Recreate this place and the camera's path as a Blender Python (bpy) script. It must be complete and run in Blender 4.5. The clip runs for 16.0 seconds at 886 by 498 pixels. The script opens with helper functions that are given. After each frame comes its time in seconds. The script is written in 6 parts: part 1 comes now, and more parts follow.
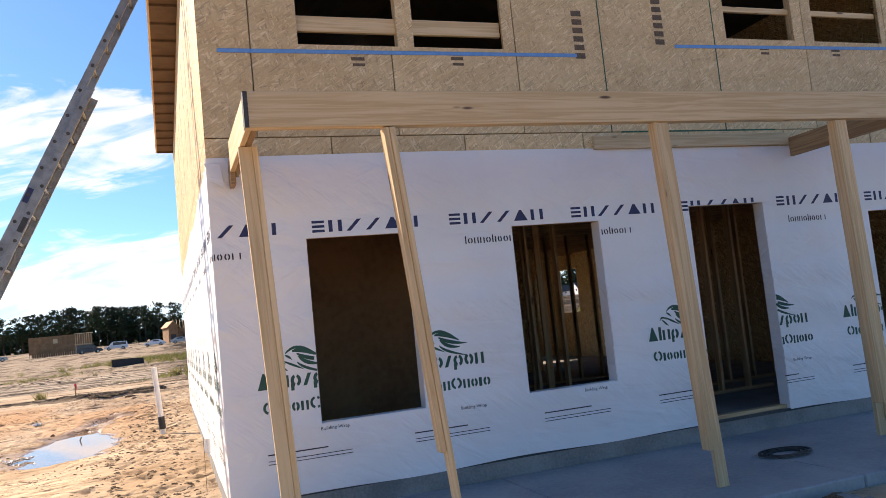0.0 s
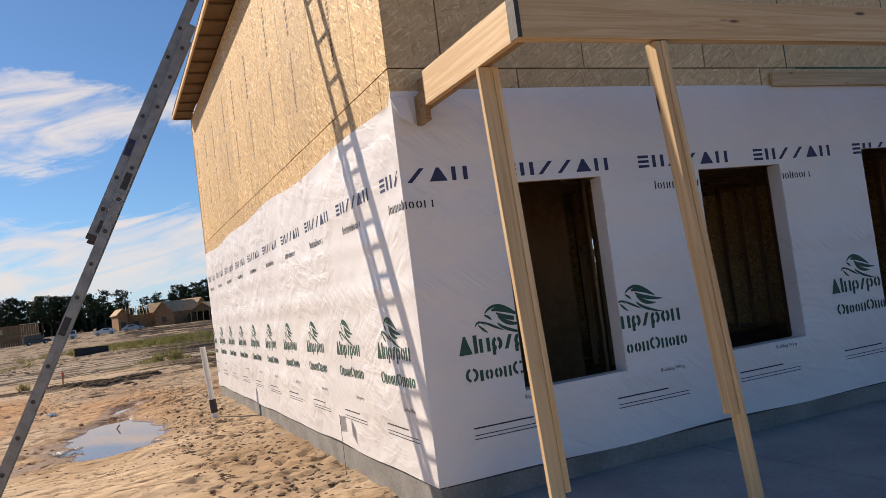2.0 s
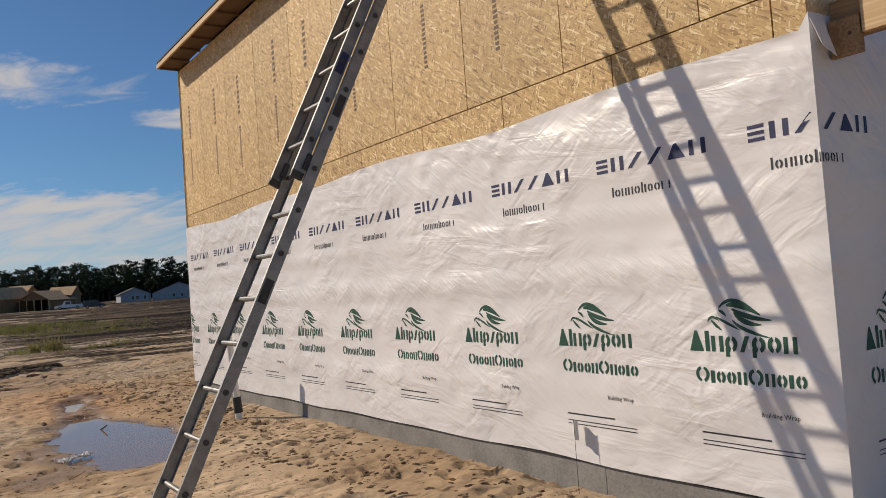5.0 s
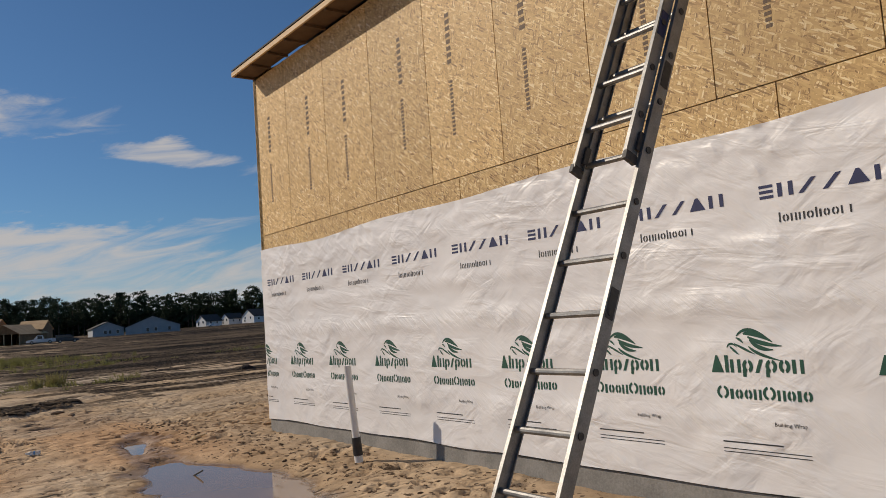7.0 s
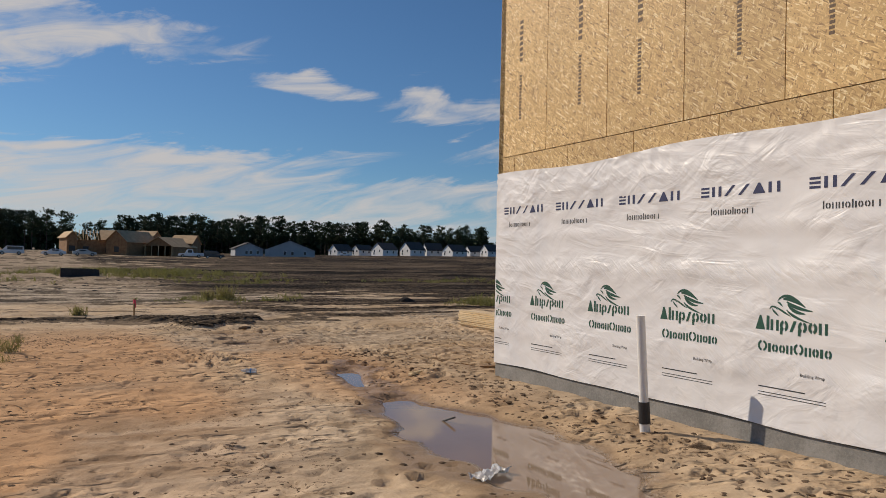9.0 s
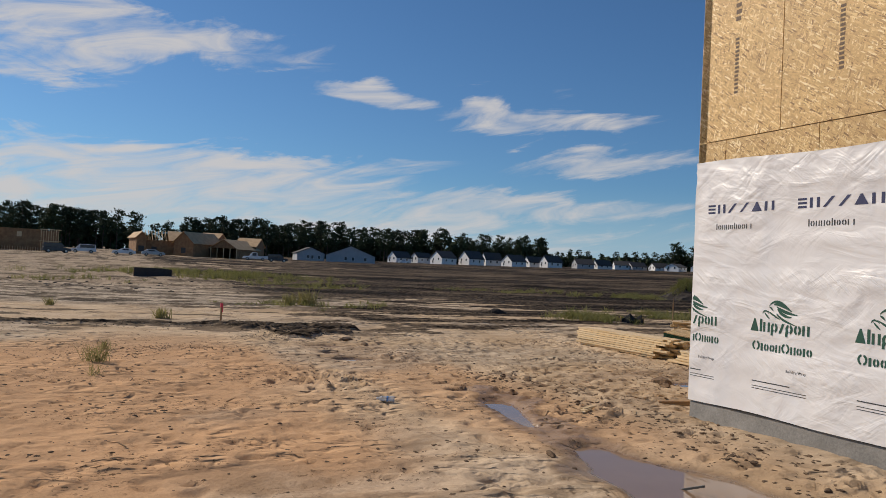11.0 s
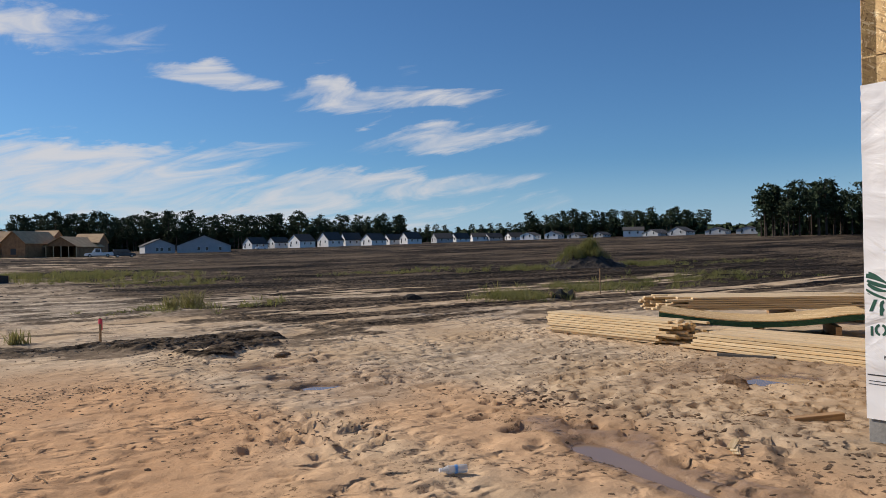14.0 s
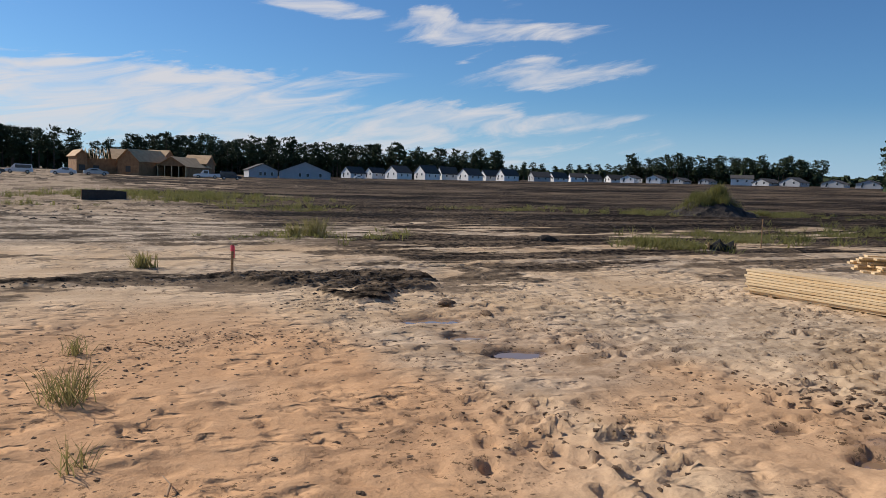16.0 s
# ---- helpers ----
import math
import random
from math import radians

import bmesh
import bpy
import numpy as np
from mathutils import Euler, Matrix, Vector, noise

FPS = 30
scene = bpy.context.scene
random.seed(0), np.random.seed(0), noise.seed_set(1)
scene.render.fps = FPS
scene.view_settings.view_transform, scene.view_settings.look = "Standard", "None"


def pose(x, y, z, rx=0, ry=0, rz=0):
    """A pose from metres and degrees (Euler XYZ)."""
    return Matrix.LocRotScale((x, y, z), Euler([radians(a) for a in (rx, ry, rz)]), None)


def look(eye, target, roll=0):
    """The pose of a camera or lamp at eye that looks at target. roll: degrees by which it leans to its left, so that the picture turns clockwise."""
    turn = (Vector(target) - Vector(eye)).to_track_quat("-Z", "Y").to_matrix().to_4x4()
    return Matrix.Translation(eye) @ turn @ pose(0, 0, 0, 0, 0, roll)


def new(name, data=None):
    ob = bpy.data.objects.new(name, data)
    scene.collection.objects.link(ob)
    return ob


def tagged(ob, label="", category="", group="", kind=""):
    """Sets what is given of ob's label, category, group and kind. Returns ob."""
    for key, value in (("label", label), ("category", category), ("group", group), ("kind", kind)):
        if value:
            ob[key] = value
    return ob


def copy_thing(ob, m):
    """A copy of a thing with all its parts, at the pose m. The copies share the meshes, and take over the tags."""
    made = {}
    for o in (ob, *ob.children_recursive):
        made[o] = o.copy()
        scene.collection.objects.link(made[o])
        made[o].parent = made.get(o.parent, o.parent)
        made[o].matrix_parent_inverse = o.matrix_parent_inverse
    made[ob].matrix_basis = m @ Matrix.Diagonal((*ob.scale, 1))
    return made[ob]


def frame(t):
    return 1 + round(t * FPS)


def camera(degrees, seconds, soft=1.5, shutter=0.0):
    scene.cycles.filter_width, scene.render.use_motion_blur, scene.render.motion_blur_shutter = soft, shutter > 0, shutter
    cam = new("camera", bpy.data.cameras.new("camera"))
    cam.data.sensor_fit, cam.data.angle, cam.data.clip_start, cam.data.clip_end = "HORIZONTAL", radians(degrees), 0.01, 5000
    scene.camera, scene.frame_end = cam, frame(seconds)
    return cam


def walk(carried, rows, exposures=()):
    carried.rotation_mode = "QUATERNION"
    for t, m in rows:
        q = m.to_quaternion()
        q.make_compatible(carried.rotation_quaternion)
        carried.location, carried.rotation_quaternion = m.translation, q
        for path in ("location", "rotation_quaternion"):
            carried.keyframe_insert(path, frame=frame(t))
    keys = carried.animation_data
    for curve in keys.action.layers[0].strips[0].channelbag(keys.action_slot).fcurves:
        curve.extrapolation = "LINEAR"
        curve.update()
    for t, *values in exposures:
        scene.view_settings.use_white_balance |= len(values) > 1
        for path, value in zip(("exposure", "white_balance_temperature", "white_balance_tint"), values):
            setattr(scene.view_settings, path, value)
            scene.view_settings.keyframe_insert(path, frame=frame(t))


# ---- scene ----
cam = camera(59.7, 16.0, soft=0.6)
PATH = [
    (0, (-0.091, 0.196, 1.533), (0.593, 2.068, 1.705), -5.8),
    (0.5, (-0.461, 0.528, 1.551), (0.237, 2.396, 1.693), -3.0),
    (1, (-0.834, 0.977, 1.5), (-0.152, 2.853, 1.624), -0.1),
    (1.5, (-1.256, 1.387, 1.497), (-0.611, 3.276, 1.618), -3.6),
    (2, (-1.634, 1.596, 1.557), (-0.831, 3.425, 1.664), -7.3),
    (2.5, (-2.11, 2.037, 1.55), (-1.412, 3.906, 1.688), -7.5),
    (3, (-2.524, 2.384, 1.637), (-1.725, 4.207, 1.834), -7.1),
    (3.5, (-2.933, 2.687, 1.638), (-1.834, 4.343, 1.865), -6.5),
    (4, (-3.263, 3.235, 1.643), (-2.182, 4.913, 1.773), -5.7),
    (4.2, (-3.38, 3.444, 1.639), (-2.342, 5.152, 1.706), -4.9),
    (6.3, (-4.504, 5.666, 1.662), (-3.175, 7.152, 1.817), -3.0),
    (6.5, (-4.619, 5.861, 1.679), (-3.354, 7.403, 1.828), -3.5),
    (7, (-4.864, 6.373, 1.667), (-3.667, 7.966, 1.837), -4.1),
    (7.5, (-5.076, 6.95, 1.655), (-3.886, 8.547, 1.842), -4.9),
    (8, (-5.294, 7.53, 1.583), (-4.23, 9.222, 1.64), -1.1),
    (8.5, (-5.464, 8.002, 1.606), (-4.39, 9.688, 1.619), 1.3),
    (9, (-5.528, 8.663, 1.62), (-4.603, 10.436, 1.657), 1.3),
    (9.5, (-5.676, 9.301, 1.567), (-4.899, 11.144, 1.599), 2.6),
    (9.7, (-5.723, 9.496, 1.528), (-4.945, 11.338, 1.577), 3.9),
    (11.8, (-5.983, 12.129, 1.601), (-5.129, 13.937, 1.653), 0.7),
    (12, (-6.017, 12.32, 1.623), (-5.112, 14.102, 1.69), 0.6),
    (12.5, (-6.014, 12.944, 1.651), (-4.992, 14.662, 1.708), 0.5),
    (13, (-6.053, 13.539, 1.636), (-4.944, 15.204, 1.641), -0.7),
    (13.5, (-6.021, 14.181, 1.598), (-4.848, 15.801, 1.583), -0.9),
    (14, (-6.052, 14.862, 1.634), (-4.933, 16.52, 1.64), -1.0),
    (14.5, (-6.037, 15.555, 1.582), (-4.981, 17.253, 1.562), 0.3),
    (15, (-6.077, 16.268, 1.592), (-5.123, 18.025, 1.548), 0.6),
    (15.5, (-6.043, 16.888, 1.586), (-5.089, 18.641, 1.472), 1.6),
    (16, (-6.063, 17.444, 1.576), (-5.15, 19.216, 1.416), 2.0),
]
EXPOSURES = [(0, 0.86, 7350, 19), (0.5, 0.66, 7350, 19), (1, 0.44, 7400, 19), (1.5, 0.1, 7400, 18), (2, 0.08, 7400, 18), (2.5, -0.12, 7350, 17), (3, -0.34, 7300, 17), (4, -0.36, 7300, 16), (6.5, -0.6, 7250, 14), (8, -0.58, 7250, 14), (9.5, -0.4, 7150, 14), (12, -0.34, 6850, 13), (14.5, -0.15, 6650, 13), (16, -0.1, 6650, 14)]
walk(cam, [(t, look(eye, target, roll)) for t, eye, target, roll in PATH], EXPOSURES)

# ---- world, sun, exposure ----
SUN_WAY = Vector((1.0, -1.36, -1.18)).normalized()
SUN_EL = math.asin(-SUN_WAY.z)
SUN_AZ = math.atan2(-SUN_WAY.x, -SUN_WAY.y)


def link(nt, a, b):
    nt.links.new(a, b)


def mathn(nt, op, a, b=None, c=None, clamp=False):
    n = nt.nodes.new("ShaderNodeMath")
    n.operation, n.use_clamp = op, clamp
    for i, v in enumerate((a, b, c)):
        if v is None:
            continue
        if isinstance(v, (int, float)):
            n.inputs[i].default_value = v
        else:
            link(nt, v, n.inputs[i])
    return n.outputs[0]


def smooth(nt, v, lo, hi, to_lo=0.0, to_hi=1.0):
    n = nt.nodes.new("ShaderNodeMapRange")
    n.interpolation_type = "SMOOTHSTEP"
    for i, x in zip((1, 2, 3, 4), (lo, hi, to_lo, to_hi)):
        n.inputs[i].default_value = x
    link(nt, v, n.inputs[0])
    return n.outputs[0]


def mixc(nt, f, a, b, mode="MIX"):
    n = nt.nodes.new("ShaderNodeMix")
    n.data_type, n.blend_type = "RGBA", mode
    for i, v in ((0, f), (6, a), (7, b)):
        if isinstance(v, (int, float)):
            n.inputs[i].default_value = v
        elif isinstance(v, tuple):
            n.inputs[i].default_value = (*v, 1.0)
        else:
            link(nt, v, n.inputs[i])
    return n.outputs[2]


def noisen(nt, vec, scale, detail=4.0, rough=0.55, dist=0.0):
    n = nt.nodes.new("ShaderNodeTexNoise")
    n.inputs["Scale"].default_value, n.inputs["Detail"].default_value = scale, detail
    n.inputs["Roughness"].default_value, n.inputs["Distortion"].default_value = rough, dist
    if vec is not None:
        link(nt, vec, n.inputs["Vector"])
    return n.outputs[0]


def mapping(nt, vec, scale=(1, 1, 1), rot=(0, 0, 0), loc=(0, 0, 0)):
    if any(rot):
        r = nt.nodes.new("ShaderNodeMapping")
        r.inputs["Rotation"].default_value = rot
        link(nt, vec, r.inputs["Vector"])
        vec = r.outputs[0]
    n = nt.nodes.new("ShaderNodeMapping")
    n.inputs["Scale"].default_value, n.inputs["Location"].default_value = scale, loc
    link(nt, vec, n.inputs["Vector"])
    return n.outputs[0]


# bearing, height above the horizon, half width, half height, tilt, strength (degrees)
CLOUDS = [
    (30.0, 11.2, 7.5, 1.5, -0.02, 0.95), (36.0, 11.2, 5.0, 0.7, 0.03, 0.6), (34.5, 8.3, 6.5, 0.9, 0.10, 0.85), (30.0, 5.1, 11.0, 0.9, 0.02, 0.85),
    (15.5, 6.6, 8.5, 0.8, 0.17, 0.75), (0.0, 6.2, 7.0, 1.6, 0.05, 1.0), (2.0, 4.2, 22.0, 2.4, -0.01, 0.95), (17.5, 12.7, 5.0, 0.6, -0.10, 0.9),
    (2.0, 14.9, 11.5, 1.5, -0.04, 0.95), (-8.0, 14.5, 9.0, 3.2, -0.12, 0.95), (24.0, 2.9, 20.0, 1.4, 0.0, 0.6), (31.5, 13.6, 1.2, 0.7, 0.0, 0.4),
    (-24.0, 9.0, 14.0, 6.0, 0.0, 0.9), (3.0, 5.0, 17.0, 2.6, 0.03, 1.0), (12.0, 3.4, 26.0, 2.2, 0.0, 0.8), (-40.0, 20.0, 14.0, 4.0, 0.05, 0.7), (75.0, 12.0, 9.0, 1.5, 0.05, 0.5),
]


def build_world():
    w = bpy.data.worlds.new("sky")
    w.use_nodes = True
    nt = w.node_tree
    nt.nodes.clear()
    out = nt.nodes.new("ShaderNodeOutputWorld")
    bg = nt.nodes.new("ShaderNodeBackground")
    sky = nt.nodes.new("ShaderNodeTexSky")
    sky.sky_type, sky.sun_disc = "NISHITA", False
    sky.sun_elevation, sky.sun_rotation = SUN_EL, SUN_AZ % (2 * math.pi)
    sky.altitude, sky.air_density, sky.dust_density, sky.ozone_density = 20, 0.9, 0.3, 2.2
    co = nt.nodes.new("ShaderNodeTexCoord")
    sep = nt.nodes.new("ShaderNodeSeparateXYZ")
    link(nt, co.outputs["Generated"], sep.inputs[0])
    az = mathn(nt, "DEGREES", mathn(nt, "ARCTAN2", sep.outputs[0], sep.outputs[1]))
    el = mathn(nt, "DEGREES", mathn(nt, "ARCSINE", sep.outputs[2]))
    comb = nt.nodes.new("ShaderNodeCombineXYZ")
    link(nt, az, comb.inputs[0]), link(nt, el, comb.inputs[1])
    wisp = noisen(nt, mapping(nt, comb.outputs[0], (0.09, 0.34, 1), (0, 0, radians(-9))), 1.0, 10, 0.6, 0.8)
    fine = noisen(nt, mapping(nt, comb.outputs[0], (0.13, 0.60, 1), (0, 0, radians(-11))), 1.0, 12, 0.58, 1.2)
    warp = mathn(nt, "MULTIPLY_ADD", wisp, 6.0, -3.0)
    total = None
    for a0, e0, hw, hh, tilt, s in CLOUDS:
        u = mathn(nt, "SUBTRACT", az, a0)
        v = mathn(nt, "SUBTRACT", mathn(nt, "SUBTRACT", el, e0), mathn(nt, "MULTIPLY", u, tilt))
        un = mathn(nt, "DIVIDE", u, hw)
        vn = mathn(nt, "DIVIDE", mathn(nt, "ADD", v, mathn(nt, "MULTIPLY", warp, 0.75 * hh)), hh)
        d = mathn(nt, "ADD", mathn(nt, "MULTIPLY", un, un), mathn(nt, "MULTIPLY", vn, vn))
        m = mathn(nt, "MULTIPLY", smooth(nt, d, 0.0, 2.0, 1.0, 0.0), s)
        total = m if total is None else mathn(nt, "MAXIMUM", total, m)
    cover = mathn(nt, "ADD", mathn(nt, "MULTIPLY", total, 1.15), mathn(nt, "MULTIPLY_ADD", fine, 2.4, -1.55))
    cover = smooth(nt, mathn(nt, "MULTIPLY", cover, smooth(nt, total, 0.0, 0.35)), 0.0, 1.15)
    haze = mathn(nt, "MULTIPLY", smooth(nt, el, -1.0, 7.0, 1.0, 0.0), 0.75)
    blue = mixc(nt, 1.0, sky.outputs[0], SKY_TINT, "MULTIPLY")
    base = mixc(nt, haze, blue, (4.6, 6.6, 8.8))
    link(nt, mixc(nt, mathn(nt, "MULTIPLY", cover, 0.92), base, CLOUD_COLOUR), bg.inputs[0])
    bg.inputs[1].default_value = SKY_STRENGTH
    link(nt, bg.outputs[0], out.inputs[0])
    scene.world = w


SKY_STRENGTH = 0.098
SKY_TINT = (0.47, 0.80, 1.08)
CLOUD_COLOUR = (7.2, 7.4, 7.7)
build_world()
sun = new("sun", bpy.data.lights.new("sun", "SUN"))
sun.data.energy, sun.data.angle, sun.data.color = 5.0, radians(0.53), (1.0, 0.92, 0.79)
sun.matrix_world = Matrix.Translation((-30, 40, 40)) @ SUN_WAY.to_track_quat("-Z", "Y").to_matrix().to_4x4()


# ---- materials ----
def material(name):
    m = bpy.data.materials.new(name)
    m.use_nodes = True
    nt = m.node_tree
    b = nt.nodes["Principled BSDF"]
    co = nt.nodes.new("ShaderNodeTexCoord")
    return m, nt, b, co.outputs["Object"]


def bump(nt, b, height, strength, distance=0.01):
    n = nt.nodes.new("ShaderNodeBump")
    n.inputs["Strength"].default_value, n.inputs["Distance"].default_value = strength, distance
    link(nt, height, n.inputs["Height"])
    link(nt, n.outputs[0], b.inputs["Normal"])


def plain(name, c1, c2, scale=6.0, rough=0.6, metal=0.0, fine=60.0, relief=0.15, stretch=(1, 1, 1), spread=0.0):
    """Two tones mixed by coarse and fine noise, with fine relief."""
    m, nt, b, co = material(name)
    v = mapping(nt, co, stretch)
    n1, n2 = noisen(nt, v, scale), noisen(nt, v, fine, 3)
    f = smooth(nt, mathn(nt, "ADD", mathn(nt, "MULTIPLY", n1, 0.65), mathn(nt, "MULTIPLY", n2, 0.35)), 0.32, 0.68)
    c = mixc(nt, f, c1, c2)
    if spread:
        oi = nt.nodes.new("ShaderNodeObjectInfo")
        hs = nt.nodes.new("ShaderNodeHueSaturation")
        link(nt, mathn(nt, "MULTIPLY_ADD", oi.outputs["Random"], spread, 1 - spread / 2), hs.inputs["Value"])
        link(nt, c, hs.inputs["Color"])
        c = hs.outputs[0]
    link(nt, c, b.inputs["Base Color"])
    b.inputs["Roughness"].default_value, b.inputs["Metallic"].default_value = rough, metal
    bump(nt, b, n2, relief)
    return m


def leafy(*args, **kw):
    """Thin blades that let half of the light through."""
    m = plain(*args, **kw)
    nt = m.node_tree
    b, out = nt.nodes["Principled BSDF"], nt.nodes["Material Output"]
    tr, mx = nt.nodes.new("ShaderNodeBsdfTranslucent"), nt.nodes.new("ShaderNodeMixShader")
    link(nt, b.inputs["Base Color"].links[0].from_socket, tr.inputs[0])
    mx.inputs[0].default_value = 0.5
    link(nt, b.outputs[0], mx.inputs[1]), link(nt, tr.outputs[0], mx.inputs[2]), link(nt, mx.outputs[0], out.inputs[0])
    return m


def wood(name, light, dark, rough=0.65, spread=0.25):
    """Sawn softwood with the grain along the object's own x."""
    m, nt, b, co = material(name)
    oi = nt.nodes.new("ShaderNodeObjectInfo")
    off = nt.nodes.new("ShaderNodeCombineXYZ")
    link(nt, mathn(nt, "MULTIPLY", oi.outputs["Random"], 37.0), off.inputs[0])
    link(nt, mathn(nt, "MULTIPLY", oi.outputs["Random"], 11.0), off.inputs[1])
    add = nt.nodes.new("ShaderNodeVectorMath")
    link(nt, co, add.inputs[0]), link(nt, off.outputs[0], add.inputs[1])
    v = add.outputs[0]
    grain = noisen(nt, mapping(nt, v, (0.9, 28, 28)), 1.0, 6, 0.6, 1.2)
    fib = noisen(nt, mapping(nt, v, (6, 220, 220)), 1.0, 2)
    vor = nt.nodes.new("ShaderNodeTexVoronoi")
    vor.inputs["Scale"].default_value = 1.0
    link(nt, mapping(nt, v, (1.6, 7.0, 7.0)), vor.inputs["Vector"])
    knot = smooth(nt, vor.outputs["Distance"], 0.05, 0.11, 1.0, 0.0)
    c = mixc(nt, smooth(nt, grain, 0.40, 0.60), light, dark)
    c = mixc(nt, mathn(nt, "MULTIPLY", fib, 0.35), c, tuple(x * 0.72 for x in dark))
    c = mixc(nt, knot, c, (0.10, 0.05, 0.025))
    hs = nt.nodes.new("ShaderNodeHueSaturation")
    link(nt, mathn(nt, "MULTIPLY_ADD", oi.outputs["Random"], spread, 1 - spread / 2), hs.inputs["Value"])
    link(nt, c, hs.inputs["Color"])
    link(nt, hs.outputs[0], b.inputs["Base Color"])
    b.inputs["Roughness"].default_value = rough
    bump(nt, b, mathn(nt, "ADD", grain, fib), 0.12, 0.004)
    return m


def osb_material(name="strand_board", pale=0.0):
    """Strand board: flakes in several directions, over the wall's own run and height; pale is how far a smoother,
    lighter tone hides them.
    """
    m, nt, b, co = material(name)
    sep = nt.nodes.new("ShaderNodeSeparateXYZ")
    link(nt, co, sep.inputs[0])
    comb = nt.nodes.new("ShaderNodeCombineXYZ")
    link(nt, mathn(nt, "ADD", sep.outputs[0], sep.outputs[1]), comb.inputs[0])
    link(nt, sep.outputs[2], comb.inputs[1])
    base = comb.outputs[0]
    wob = noisen(nt, base, 9.0, 3)
    add = nt.nodes.new("ShaderNodeVectorMath")
    add.operation = "MULTIPLY_ADD"
    link(nt, wob, add.inputs[0])
    add.inputs[1].default_value = (0.03, 0.03, 0)
    link(nt, base, add.inputs[2])
    tone = None
    heights = None
    for i, (rot, sx, sy) in enumerate(((8, 60, 16), (42, 72, 13), (-38, 76, 14), (78, 62, 15), (-14, 80, 17), (56, 88, 14))):
        vor = nt.nodes.new("ShaderNodeTexVoronoi")
        vor.inputs["Scale"].default_value = 1.0
        link(nt, mapping(nt, add.outputs[0], (sx, sy, 1), (0, 0, radians(rot)), (i * 3.3, i * 7.7, 0)), vor.inputs["Vector"])
        s = nt.nodes.new("ShaderNodeSeparateColor")
        link(nt, vor.outputs["Color"], s.inputs[0])
        if tone is None:
            tone, heights = s.outputs[0], s.outputs[1]
        else:
            pick = smooth(nt, s.outputs[1], 0.60, 0.63)
            mx = nt.nodes.new("ShaderNodeMix")
            link(nt, pick, mx.inputs[0]), link(nt, tone, mx.inputs[2]), link(nt, s.outputs[0], mx.inputs[3])
            tone = mx.outputs[0]
            heights = mathn(nt, "MAXIMUM", heights, s.outputs[2])
    ramp = nt.nodes.new("ShaderNodeValToRGB")
    e = ramp.color_ramp.elements
    e[0].position, e[0].color = 0.0, (0.20, 0.11, 0.038, 1)
    e[1].position, e[1].color = 1.0, (0.92, 0.77, 0.48, 1)
    for p, c in ((0.10, (0.42, 0.255, 0.10, 1)), (0.3, (0.55, 0.355, 0.145, 1)), (0.72, (0.65, 0.435, 0.185, 1)), (0.88, (0.80, 0.59, 0.28, 1))):
        x = e.new(p)
        x.color = c
    link(nt, tone, ramp.inputs[0])
    c = mixc(nt, mathn(nt, "MULTIPLY", smooth(nt, noisen(nt, base, 0.9, 4), 0.35, 0.7), 0.25), ramp.outputs[0], (0.42, 0.28, 0.13))
    # smoother tone, also lightened in colour to offset the shade on the front
    if pale:
        lifted = mixc(nt, smooth(nt, noisen(nt, mapping(nt, base, (2.5, 5, 1)), 1.0, 6, 0.65, 0.7), 0.3, 0.7), (0.62, 0.43, 0.25), (0.78, 0.58, 0.36))
        c = mixc(nt, pale, c, lifted)
    dots = nt.nodes.new("ShaderNodeTexVoronoi")
    dots.inputs["Scale"].default_value = 9.0
    link(nt, base, dots.inputs["Vector"])
    c = mixc(nt, smooth(nt, dots.outputs["Distance"], 0.03, 0.06, 0.75, 0.0), c, (0.07, 0.04, 0.02))
    oi = nt.nodes.new("ShaderNodeObjectInfo")
    hs = nt.nodes.new("ShaderNodeHueSaturation")
    link(nt, mathn(nt, "MULTIPLY_ADD", oi.outputs["Random"], 0.22, 0.89), hs.inputs["Value"])
    link(nt, c, hs.inputs["Color"])
    link(nt, hs.outputs[0], b.inputs["Base Color"])
    b.inputs["Roughness"].default_value = 0.62
    bump(nt, b, heights, 0.5, 0.004)
    return m


